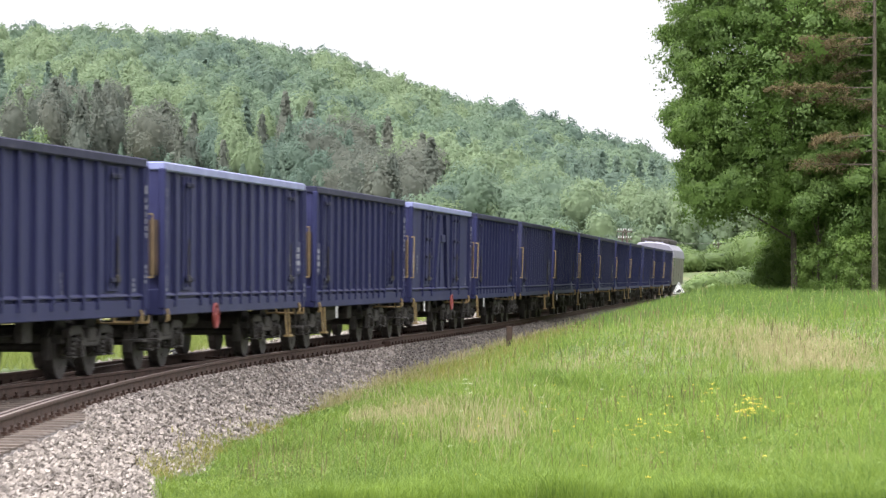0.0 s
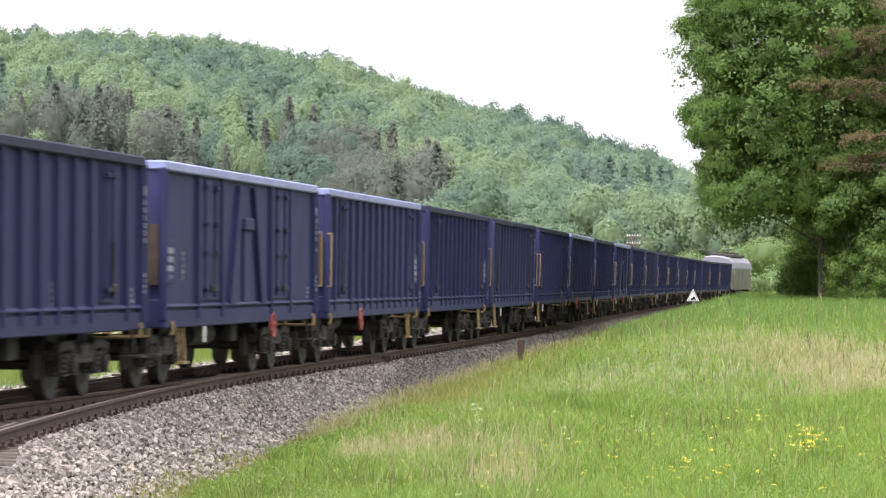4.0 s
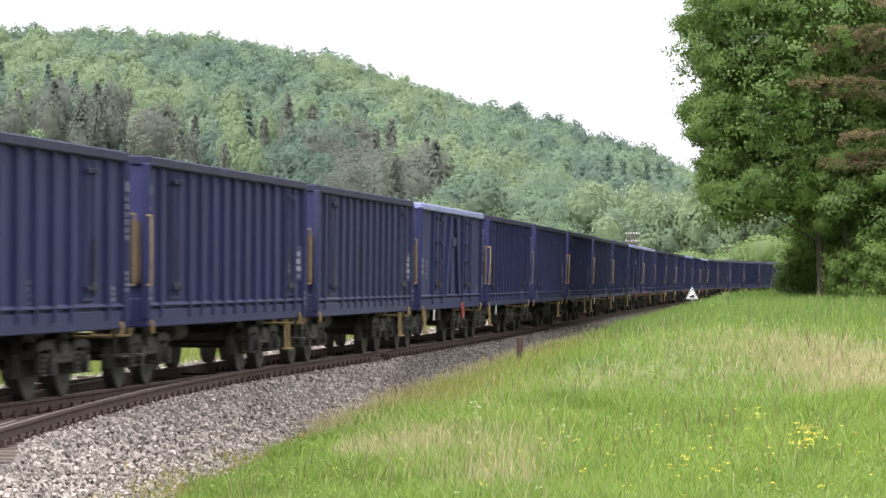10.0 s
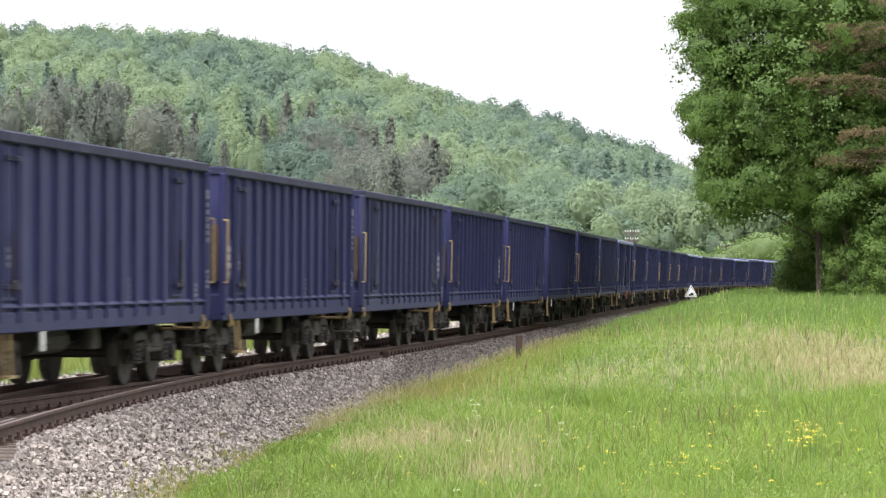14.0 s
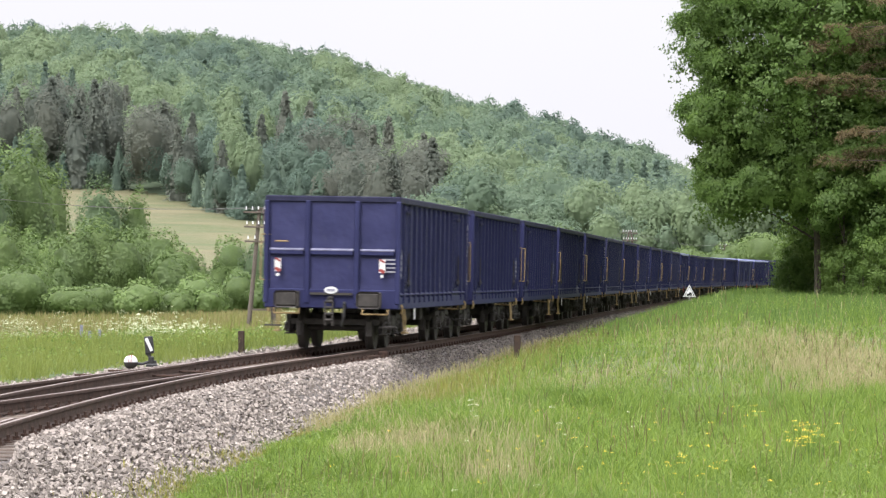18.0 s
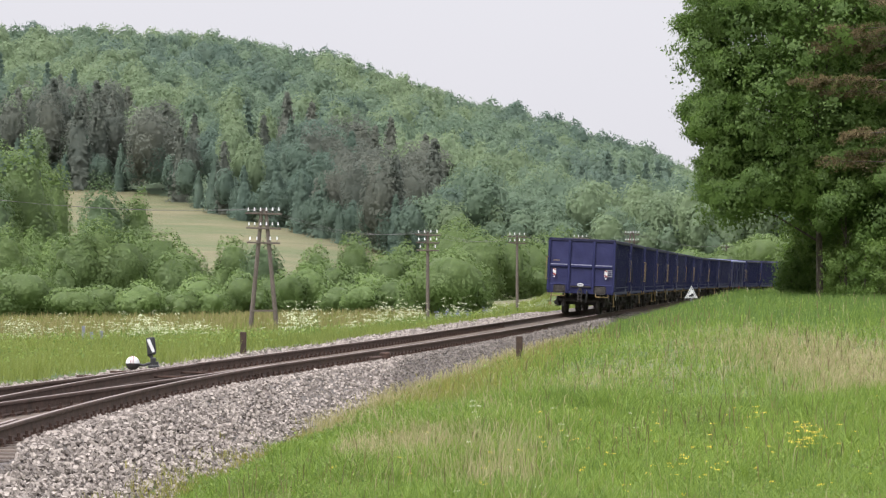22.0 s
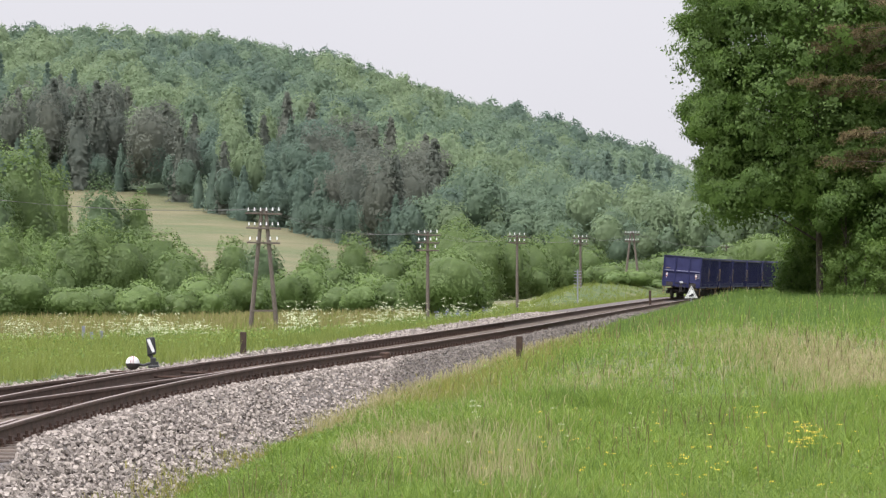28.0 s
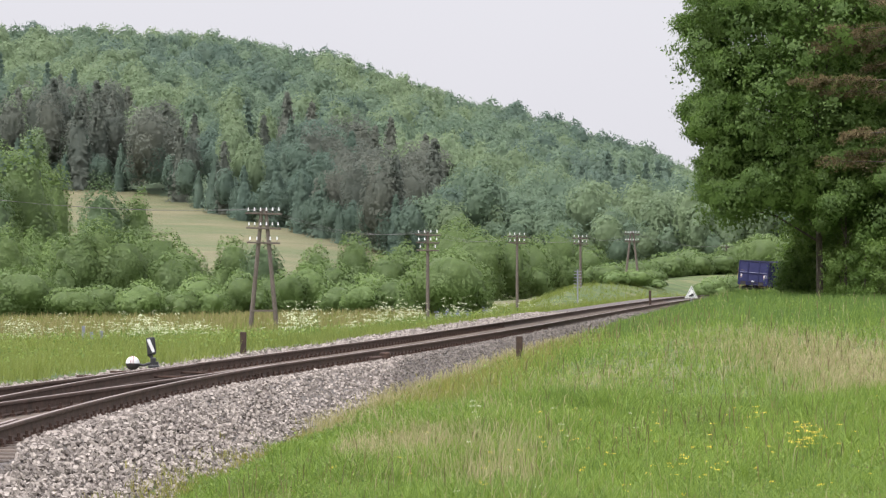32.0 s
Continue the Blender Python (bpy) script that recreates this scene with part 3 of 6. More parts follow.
def wagon(paint, cap, braced, label, red_wheel):
    w = thing("open_wagon", label, "freight wagon", "wagons of the goods train")
    half, hw, wall = LENGTH / 2, WIDTH / 2, 1.12
    for sx in (-1, 1):
        part("side_wall", new_box((sx * (hw - 0.10), 0, (wall + TOP) / 2 - 0.05), (0.012, LENGTH - 0.12, TOP - wall - 0.1)), paint, w)
        part("solebar", new_box((sx * (hw - 0.11), 0, (BOTTOM + wall) / 2), (0.12, LENGTH, wall - BOTTOM), None, 0.015), paint, w)
        part("top_rail", new_box((sx * (hw - 0.065), 0, TOP - 0.07), (0.13, LENGTH, 0.14), None, 0.02), cap, w)
        part("lower_rail", new_box((sx * (hw - 0.055), 0, wall + 0.07), (0.07, LENGTH - 0.2, 0.03), Matrix.Rotation(sx * 0.7, 4, "Y"), 0.01), paint, w)
        ys = [-half + 0.08, -half + 0.95, -half + 1.9] + [-half + 2.85 + 0.87 * k for k in range(9)] + [half - 1.0, half - 0.08] if not braced else [-half + 0.08, -half + 2.5, -half + 4.3, half - 4.3, half - 2.5, half - 0.08]
        for k, y in enumerate(ys):
            wide = 0.17 if k in (0, len(ys) - 1) else 0.12
            b = bmesh.new()
            vs = [(-0.5, 0), (-0.36, 1), (0.36, 1), (0.5, 0)]
            lo, hi = [], []
            for q, d in vs:
                depth = d * (0.085 if k not in (0, len(ys) - 1) else 0.095)
                lo.append(b.verts.new((sx * (hw - 0.1 + depth), y + q * wide * 1.15, wall - 0.12)))
                hi.append(b.verts.new((sx * (hw - 0.1 + depth * 0.9), y + q * wide, TOP - 0.13)))
            for a in range(3):
                b.faces.new((lo[a], lo[a + 1], hi[a + 1], hi[a]))
            b.faces.new(lo)
            b.faces.new(hi[::-1])
            part("rib", b, paint, w)
        doors = [(-half + 1.42, 0.82)] if not braced else [(-half + 3.4, 1.5), (half - 3.4, 1.5)]
        if not braced:
            doors.append((half - 2.0, 0.7))
        for y, wd in doors:
            dd = part("door", new_box((sx * (hw - 0.075), y, (wall + TOP) / 2 - 0.02), (0.035, wd, TOP - wall - 0.3), None, 0.01), paint, w)
            for o in (-wd / 4, wd / 4):
                part("door_rib", new_box((sx * (hw - 0.045), y + o, (wall + TOP) / 2), (0.04, 0.07, TOP - wall - 0.36), None, 0.01), paint, dd)
            for zz in ((TOP - 0.32, wall + 0.3) if not braced else (TOP - 0.3, TOP - 0.85, wall + 0.85, wall + 0.3)):
                for o in (-wd / 4, wd / 4):
                    part("hinge", new_box((sx * (hw - 0.015), y + o, zz), (0.05, 0.2, 0.07), None, 0.01), M_CAP, dd)
            lk = bmesh.new()
            rod(lk, (sx * (hw - 0.01), y + 0.12, wall + 0.22), (sx * (hw - 0.01), y + 0.12, wall + 0.95), 0.014, 6)
            box(lk, (sx * (hw - 0.01), y + 0.12, wall + 0.32), (0.06, 0.12, 0.12), None, 0.02)
            part("door_latch", lk, M_IRON, dd)
        if braced:
            for lean in (-1, 1):
                b = bmesh.new()
                head = wall + 0.05
                ring = []
                for depth in (-0.02, 0.09):
                    ring.append([b.verts.new((sx * (hw - 0.1 + depth), lean * q, zz)) for q, zz in ((1.55, head), (1.15, head), (0.45, TOP - 0.2), (0.75, TOP - 0.2))])
                b.faces.new(ring[0])
                b.faces.new(ring[1][::-1])
                for i in range(4):
                    b.faces.new((ring[0][i], ring[0][(i + 1) % 4], ring[1][(i + 1) % 4], ring[1][i]))
                part("brace", b, paint, w)
            part("brace_plate", new_box((sx * (hw - 0.05), 0, 2.45), (0.09, 0.8, 0.2), None, 0.02), paint, w)
            part("rib", new_box((sx * (hw - 0.075), 0, 1.75), (0.05, 0.5, 1.2), None, 0.015), paint, w)
        # writing too small to read, as bars
        t = bmesh.new()
        rng = random.Random(7 if braced else 5)
        part("number_panel", new_box((sx * (hw - 0.075), -half + 0.5, 1.82), (0.05, 0.56, 0.62), None, 0.01), paint, w)
        post, skin = sx * (hw - 0.002), sx * (hw - 0.088)
        for y0, z0, rows, marks, tall, at in ((-half + 0.5, 1.98, 3, 6, 0.085, sx * (hw - 0.046)), (-half + 0.5, 1.6, 1, 3, 0.06, sx * (hw - 0.046)), (-half + 1.42, 1.95, 5, 2, 0.06, sx * (hw - 0.055)), (half - 0.08, 2.62, 6, 2, 0.07, post),
                                              (half - 0.08, 1.62, 4, 3, 0.05, post), (-half + 0.08, 1.3, 3, 3, 0.06, post), (1.5, 1.5, 4, 2, 0.055, skin), (half - 0.52, 1.42, 3, 4, 0.05, skin)):
            for k in range(rows):
                left = rng.randint(0, 1)
                for j in range(left, marks - rng.randint(0, 1)):
                    box(t, (at, y0 + sx * (j - (marks - 1) / 2) * tall * 0.78, z0 - tall * 1.5 * k), (0.008, tall * 0.55, tall))
        box(t, (post, half - 0.08, 2.78), (0.008, 0.12, 0.13))
        tagged(part("lettering", t, M_LETTER, w, "faded white lettering as bars"), kind="stuff")
        # rope hooks and steps
        for y in (-half + 0.55, half - 0.3):
            hk = tube([(sx * (hw - 0.03), y, BOTTOM + 0.1), (sx * (hw + 0.0), y, BOTTOM + 0.02), (sx * (hw - 0.04), y, BOTTOM - 0.1)], 0.022)
            box(hk, (sx * (hw - 0.01), y, BOTTOM - 0.04), (0.05, 0.06, 0.1), None, 0.015)
            part("rope_hook", hk, M_YELLOW, w, "yellow rope hook")
        y = -half + 1.45
        st = tube([(sx * (hw - 0.1), y - 0.17, BOTTOM + 0.05), (sx * (hw - 0.06), y - 0.17, 0.36), (sx * (hw - 0.06), y + 0.17, 0.36), (sx * (hw - 0.1), y + 0.17, BOTTOM + 0.05)], 0.018)
        box(st, (sx * (hw - 0.06), y, 0.36), (0.12, 0.36, 0.035))
        part("step_iron", st, M_YELLOW, w, "faded yellow step iron")
        for y in (half + 0.1, -half - 0.1):
            hand = tube([(sx * (hw - 0.1), y - math.copysign(0.14, y), 2.42), (sx * (hw + 0.06), y, 2.42), (sx * (hw + 0.06), y, 1.46), (sx * (hw - 0.1), y - math.copysign(0.14, y), 1.46)], 0.0125)
            part("handrail", hand, M_YELLOW, w, "faded yellow corner handrail")
            part("corner_board", new_box((sx * (hw - 0.2), y - math.copysign(0.055, y), 1.92), (0.2, 0.03, 0.86)), M_BOARD, w, "brown weathered corner board")
            sp = tube([(sx * (hw - 0.2), y, BOTTOM), (sx * (hw - 0.2), y, 0.52)], 0.02)
            box(sp, (sx * (hw - 0.22), y, 0.5), (0.34, 0.26, 0.03))
            part("corner_step", sp, M_IRON, w, "grimy shunter's step")
    part("floor", new_box((0, 0, wall + 0.03), (WIDTH - 0.25, LENGTH - 0.1, 0.05)), M_CAP, w)
    for sy in (-1, 1):
        e = new_box((0, sy * (half - 0.045), (wall + TOP) / 2 - 0.06), (WIDTH - 0.06, 0.02, TOP - wall - 0.1))
        part("end_wall", e, M_PAINT_DENTED, w)
        part("end_rail", new_box((0, sy * (half - 0.06), TOP - 0.065), (WIDTH - 0.002, 0.13, 0.132), None, 0.02), cap, w)
        for x in (-1.41, -0.53, 0.53, 1.41):
            part("end_post", new_box((x, sy * (half - 0.01), (BOTTOM + TOP) / 2), (0.11, 0.1, TOP - BOTTOM - 0.2), None, 0.02), paint, w)
        for x, wd in ((-0.97, 0.74), (0, 0.93), (0.97, 0.74)):
            bm = part("end_beam", new_box((x, sy * (half - 0.01), 2.05), (wd, 0.1, 0.13), None, 0.03), paint, w)
            # pale strip stands in for the highlight on the beam's lit top
            part("beam_edge", new_box((x, sy * (half + 0.012), 2.112), (wd - 0.02, 0.07, 0.03), Matrix.Rotation(sy * -0.6, 4, "X"), 0.008), M_BEAM, bm, "pale highlight strip put along the beam's upper edge")
        part("headstock", new_box((0, sy * (half - 0.06), (BOTTOM + 1.28) / 2), (WIDTH - 0.02, 0.16, 1.28 - BOTTOM), None, 0.02), paint, w)
        for x in (-0.875, 0.875):
            bu = bmesh.new()
            rod(bu, (x, sy * half, 1.06), (x, sy * (half + 0.4), 1.06), 0.13, 14)
            box(bu, (x, sy * (half + 0.02), 1.06), (0.4, 0.04, 0.34), None, 0.01)
            m = Matrix.Translation((x, sy * (half + 0.6), 1.06))
            box(bu, (0, 0, 0), (0.52, 0.05, 0.36), m, 0.06)
            rod(bu, (x, sy * (half + 0.38), 1.06), (x, sy * (half + 0.58), 1.06), 0.09, 12)
            part("buffer", bu, M_IRON, w, "greasy dark buffer")
        h = bmesh.new()
        box(h, (0, sy * (half + 0.1), 1.06), (0.1, 0.42, 0.14), None, 0.03)
        for k in range(4):
            rod(h, (-0.08, sy * (half + 0.33), 1.02 - 0.13 * k), (0.08, sy * (half + 0.33), 1.02 - 0.13 * k), 0.03, 8)
            for x in (-0.08, 0.08):
                rod(h, (x, sy * (half + 0.33), 1.02 - 0.13 * k), (x, sy * (half + 0.33), 0.9 - 0.13 * k), 0.025, 6)
        box(h, (0, sy * (half + 0.05), 1.18), (0.9, 0.06, 0.05))
        part("coupling", h, M_IRON, w)
        part("brake_hose", tube([(0.28, sy * half, 1.0), (0.3, sy * (half + 0.16), 0.95), (0.3, sy * (half + 0.2), 0.7), (0.25, sy * (half + 0.14), 0.5)], 0.032, 8), M_RUBBER, w)
        for x in (-0.95, 0.95):
            part("shunter_handle", tube([(x - 0.27, sy * (half + 0.06), 0.87), (x - 0.27, sy * (half + 0.1), 0.76), (x + 0.27, sy * (half + 0.1), 0.76), (x + 0.27, sy * (half + 0.06), 0.87)], 0.02), M_YELLOW, w, "yellow shunter's handle")
        bogie(w, sy * 4.5)
    u = new_box((0, 0, 0.98), (0.5, LENGTH - 0.4, 0.2))
    rod(u, (0.7, -1.6, 0.72), (0.7, 0.0, 0.72), 0.19, 14)
    rod(u, (-0.6, 0.4, 0.75), (-0.6, 1.3, 0.75), 0.16, 12)
    box(u, (0.9, 1.2, 0.72), (0.12, 0.5, 0.32), None, 0.02)
    rod(u, (0.2, -3.6, 0.6), (0.2, 3.6, 0.6), 0.03, 6)
    part("underframe", u, M_IRON, w)
    tag = new_box((hw - 0.07, -half + 3.1, 0.76), (0.02, 0.14, 0.26))
    part("data_plate", tag, M_WHITE, w, "small white data plate")
    if red_wheel:
        for sx in (-1, 1):
            # the rim is one swept ring
            rim, sec = 16, 6
            rv = [(sx * 1.42 + 0.025 * math.sin(b * math.tau / sec), half - 4.2 + (0.2 + 0.022 * math.cos(b * math.tau / sec)) * math.cos(a * math.tau / rim), 0.82 + (0.2 + 0.022 * math.cos(b * math.tau / sec)) * math.sin(a * math.tau / rim)) for a in range(rim) for b in range(sec)]
            rq = [(a * sec + b, a * sec + (b + 1) % sec, (a + 1) % rim * sec + (b + 1) % sec, (a + 1) % rim * sec + b) for a in range(rim) for b in range(sec)]
            r = bmesh.new()
            r.from_mesh(arrays("rim", np.array(rv), np.array(rq)))
            for a in (0.3, 2.4, 4.5):
                rod(r, (sx * 1.42, half - 4.2, 0.82), (sx * 1.42, half - 4.2 + 0.2 * math.cos(a), 0.82 + 0.2 * math.sin(a)), 0.02, 6)
            part("brake_wheel", r, M_RED, w, "red parking brake handwheel")
    return w


def tail_marks(w):
    """What only the last wagon carries on its rear end."""
    y = -LENGTH / 2 - 0.06
    for x in (-1.15, 1.08):
        b = new_box((x, y, 1.78), (0.13, 0.02, 0.28))
        p = part("tail_board", b, M_WHITE, w, "white and red reflective tail board")
        for z, s in ((1.68, 0.07), (1.89, 0.04)):
            part("red_stripe", new_box((x, y - 0.012, z), (0.125, 0.012, s), Matrix.Rotation(0.5, 4, "Y")), M_RED, p)
        part("tail_lens", rod(bmesh.new(), (x, y - 0.03, 1.57), (x, y + 0.01, 1.57), 0.035, 12), M_WHITE, w)
    o = bmesh.new()
    bmesh.ops.create_cone(o, cap_ends=True, segments=24, radius1=1, radius2=1, depth=1, matrix=Matrix.Translation((0, y - 0.02, 1.26)) @ Matrix.Rotation(radians(90), 4, "X") @ Matrix.Diagonal((0.14, 0.075, 0.03, 1)))
    pl = part("oval_plate", o, M_WHITE, w, "white oval plate")
    bar = bmesh.new()
    box(bar, (0, y - 0.04, 1.26), (0.17, 0.012, 0.05))
    part("plate_mark", bar, M_LETTER, pl)
    g = bmesh.new()
    for k in range(4):
        box(g, (1.22, y + 0.045, 1.92 - 0.085 * k), (0.3, 0.01, 0.035))
    tagged(part("lettering", g, M_LETTER, w), kind="stuff")
    part("end_handle", tube([(-1.2, y + 0.02, 2.28), (-1.2, y - 0.03, 2.28), (-0.95, y - 0.03, 2.28), (-0.95, y + 0.02, 2.28)], 0.016), M_YELLOW, w, "yellow grab handle")


def locomotive():
    w = thing("locomotive", "silver grey diesel locomotive with a raised rounded roof", "locomotive")
    L, hw = 18.6, 1.48
    prof = [(-hw, 0.95), (-hw, 2.9), (-1.36, 3.35), (-1.05, 3.7), (-0.4, 3.82), (0.4, 3.82), (1.05, 3.7), (1.36, 3.35), (hw, 2.9), (hw, 0.95)]
    b = bmesh.new()
    rings = []
    for y, k in ((-L / 2 + 0.2, 0.93), (-L / 2 + 0.9, 1), (L / 2 - 0.9, 1), (L / 2 - 0.2, 0.93)):
        rings.append([b.verts.new((x * (0.96 + 0.04 * k), y, 0.95 + (z - 0.95) * k)) for x, z in prof])
    for a, c in zip(rings, rings[1:]):
        for i in range(len(prof)):
            b.faces.new((a[i], a[(i + 1) % len(prof)], c[(i + 1) % len(prof)], c[i]))
    b.faces.new(rings[0][::-1])
    b.faces.new(rings[-1])
    part("body", b, M_LOCO_SIDE, w, "grey green body")
    c = bmesh.new()
    rings = []
    for y, k in ((-L / 2 + 0.12, 0.9), (-L / 2 + 0.9, 1), (L / 2 - 0.9, 1), (L / 2 - 0.12, 0.9)):
        rings.append([c.verts.new((x * 1.012 * (0.94 + 0.06 * k), y, 2.8 + (z - 2.8) * k)) for x, z in [(-hw, 2.8)] + prof[1:-1] + [(hw, 2.8)]])
    for a, e in zip(rings, rings[1:]):
        for i in range(len(a)):
            c.faces.new((a[i], a[(i + 1) % len(a)], e[(i + 1) % len(a)], e[i]))
    c.faces.new(rings[0][::-1])
    c.faces.new(rings[-1])
    part("roof", c, M_LOCO, w, "silver roof with rounded ends")
    for sy in (-1, 1):
        for x in (-0.75, -0.25, 0.25, 0.75):
            part("roof_rib", rod(bmesh.new(), (x * 1.1, sy * (L / 2 - 0.14), 2.95), (x * 0.75, sy * (L / 2 - 1.0), 3.82), 0.07, 6), M_BEAM, w)
    for sx in (-1, 1):
        for k in range(4):
            part("side_panel", new_box((sx * 1.485, -6.0 + 4 * k, 1.95), (0.02, 3.7, 1.5), None, 0.01), M_LOCO_SIDE, w, "grey green side panel")
        for y in (-L / 2 + 1.3, L / 2 - 1.3):
            part("cab_window", new_box((sx * 1.487, y, 2.55), (0.02, 0.9, 0.6), None, 0.01), M_GLASS, w)
    for sy in (-1, 1):
        part("windscreen", new_box((0, sy * (L / 2 - 0.23), 2.75), (2.1, 0.08, 0.7), None, 0.02), M_GLASS, w)
        part("headstock", new_box((0, sy * (L / 2 - 0.1), 0.95), (2.7, 0.2, 0.5), None, 0.03), M_IRON, w)
        for x in (-0.875, 0.875):
            part("buffer", rod(bmesh.new(), (x, sy * L / 2, 1.06), (x, sy * (L / 2 + 0.5), 1.06), 0.2, 14), M_IRON, w)
        bogie(w, sy * 5.6)
    r = bmesh.new()
    box(r, (0, -0.6, 3.92), (2.0, 13.0, 0.3), None, 0.06)
    for k in range(4):
        rod(r, (0, -5.0 + 3.0 * k, 4.0), (0, -5.0 + 3.0 * k, 4.2), 0.6, 16)
    part("roof_grille", r, M_IRON, w, "dark roof fans and grille")
    part("fuel_tank", new_box((0, 0, 0.62), (2.5, 5.2, 0.6), None, 0.1), M_IRON, w)
    return w


FLIPPED = (1, 2, 5, 6, 9, 10, 13, 14, 18, 19, 22, 26, 29, 30, 33)
TRAIN = []


def build_train():
    plain = [wagon(M_PAINT, M_CAP, False, "dusty navy blue open goods wagon with ribbed sides", False),
             wagon(M_PAINT_BRIGHT, M_CAP, False, "brighter navy blue open goods wagon with ribbed sides", False),
             wagon(M_PAINT_GREY, M_CAP, False, "faded blue-grey open goods wagon with ribbed sides", False)]
    pale = wagon(M_PAINT_BRIGHT, M_CAP_LIGHT, False, "navy blue open goods wagon with a pale blue top edge", True)
    braced = wagon(M_PAINT, M_CAP_LIGHT, True, "navy blue open goods wagon with slanted side braces", True)
    order = [1, 0, 0, 1, 0, 2, 0, 1, 0, 0, 2, 3, 0, 1, 0, 2, 0, 3, 4, 0, 2, 0, 4, 0, 3, 0, 2, 1, 0, 2, 0, 0, 1, 0, 2]
    kinds = plain + [braced, pale]
    for i, k in enumerate(order):
        if i == 0:
            first = copy_thing(kinds[k], Matrix())
            tail_marks(first)
            for o in list(first.children):
                if o.name.startswith("corner_board") and 0 > o.data.vertices[0].co.y or o.name.startswith("handrail") and o.data.vertices[0].co.x > 0 > o.data.vertices[0].co.y:
                    bpy.data.objects.remove(o)
            tagged(first, "last navy blue open wagon with white and red tail boards")
            TRAIN.append((first, LENGTH / 2, 1))
            continue
        ob = copy_thing(kinds[k], Matrix())
        if i % 3:
            # many wagons carry a handrail at one end only
            for o in list(ob.children):
                if o.name.startswith("handrail") and (o.data.vertices[0].co.y > 0) == (i % 3 == 1):
                    bpy.data.objects.remove(o)
        TRAIN.append((ob, LENGTH / 2 + PITCH * i, -1 if i in FLIPPED else 1))
    for o in kinds:
        for c in [*o.children_recursive, o]:
            bpy.data.objects.remove(c)
    TRAIN.append((locomotive(), LENGTH / 2 + PITCH * 35 + 3.0, 1))


def train_end(t):
    """Where the rear of the last wagon is at t seconds, along the track."""
    u = t - 17
    return 1.387 + 18.921 * u - 0.00379 * u * u + 0.045 * max(0, 12 - t) ** 2


def motions():
    for ob, ahead, face in TRAIN:
        rows = []
        for t in [*range(0, 33)]:
            s = train_end(t) + ahead
            a, b = on_track(s - 4.5, 0, 0), on_track(s + 4.5, 0, 0)
            x, y, th, g, c = line(s)
            d = b - a
            m = Matrix.Translation((a + b) / 2) @ Matrix.Rotation(-math.atan2(d[0], d[1]), 4, "Z") @ Matrix.Rotation(math.atan2(d[2], math.hypot(d[0], d[1])), 4, "X") @ Matrix.Rotation(float(c), 4, "Y") @ Matrix.Rotation(0 if face > 0 else math.pi, 4, "Z")
            rows.append((t, m))
        walk(ob, rows)
    # the wheels of the last wagon turn as it runs
    last = TRAIN[0][0]
    for b in last.children:
        for ws in b.children:
            if ws.name.startswith("wheelset"):
                rows = []
                for k in range(961):
                    rows.append((k / 30, Matrix.Translation(ws.location) @ Matrix.Rotation(-(train_end(k / 30) / 0.455) % math.tau, 4, "X")))
                walk(ws, rows)


# ---- foliage ----
def leaves(centres, outward, size, rng, jitter=0.8, long=1.0):
    """Three-cornered leaf clumps at the centres, facing roughly outward. Returns vertices, triangles and soft normals."""
    n = len(centres)
    nrm = outward + rng.normal(size=(n, 3)) * jitter
    nrm /= np.linalg.norm(nrm, axis=1)[:, None] + 1e-9
    u = np.cross(nrm, rng.normal(size=(n, 3)))
    u /= np.linalg.norm(u, axis=1)[:, None] + 1e-9
    v = np.cross(nrm, u)
    size = np.broadcast_to(size, (n,)) * rng.uniform(0.6, 1.3, n)
    a, b = u * size[:, None] * long, v * size[:, None]
    bend = nrm * size[:, None] * rng.uniform(-0.35, 0.1, (n, 1))
    p = np.stack([centres - a + bend, centres + a * rng.uniform(0.2, 1.0, (n, 1)) - b * 0.9, centres + a * rng.uniform(0.0, 0.6, (n, 1)) + b * 1.1], 1)
    soft = outward / (np.linalg.norm(outward, axis=1)[:, None] + 1e-9) + 0.2 * nrm
    soft /= np.linalg.norm(soft, axis=1)[:, None] + 1e-9
    return p.reshape(-1, 3), np.arange(3 * n).reshape(n, 3), np.repeat(soft, 3, 0)


def ball(level):
    b = bmesh.new()
    bmesh.ops.create_icosphere(b, subdivisions=level, radius=1)
    v, f = np.array([v.co[:] for v in b.verts]), np.array([[v.index for v in f.verts] for f in b.faces])
    b.free()
    return v, f


BALL = ball(2)


def merged(*sets):
    V, F, N, n = [], [], [], 0
    for v, f, o in sets:
        V.append(v)
        F.append(f + n)
        N.append(o)
        n += len(v)
    return np.vstack(V), np.vstack(F), np.vstack(N)


def lumps(rng, n, radius, height, base, low=0.25):
    """Centres and sizes of the lumps that make up a crown."""
    k = np.arange(n)
    z = low + (0.86 - low) * (k + 0.5) / n
    a = k * 2.399 + rng.uniform(0, 6.3)
    wide = np.sqrt(np.clip(1 - ((z - 0.42) / 0.62) ** 2, 0.02, 1)) * rng.uniform(0.35, 0.78, n)
    c = np.stack([np.cos(a) * wide * radius, np.sin(a) * wide * radius, base + z * (height - base)], -1)
    return c, radius * rng.uniform(0.34, 0.52, n) * (1 if n < 15 else 0.88)


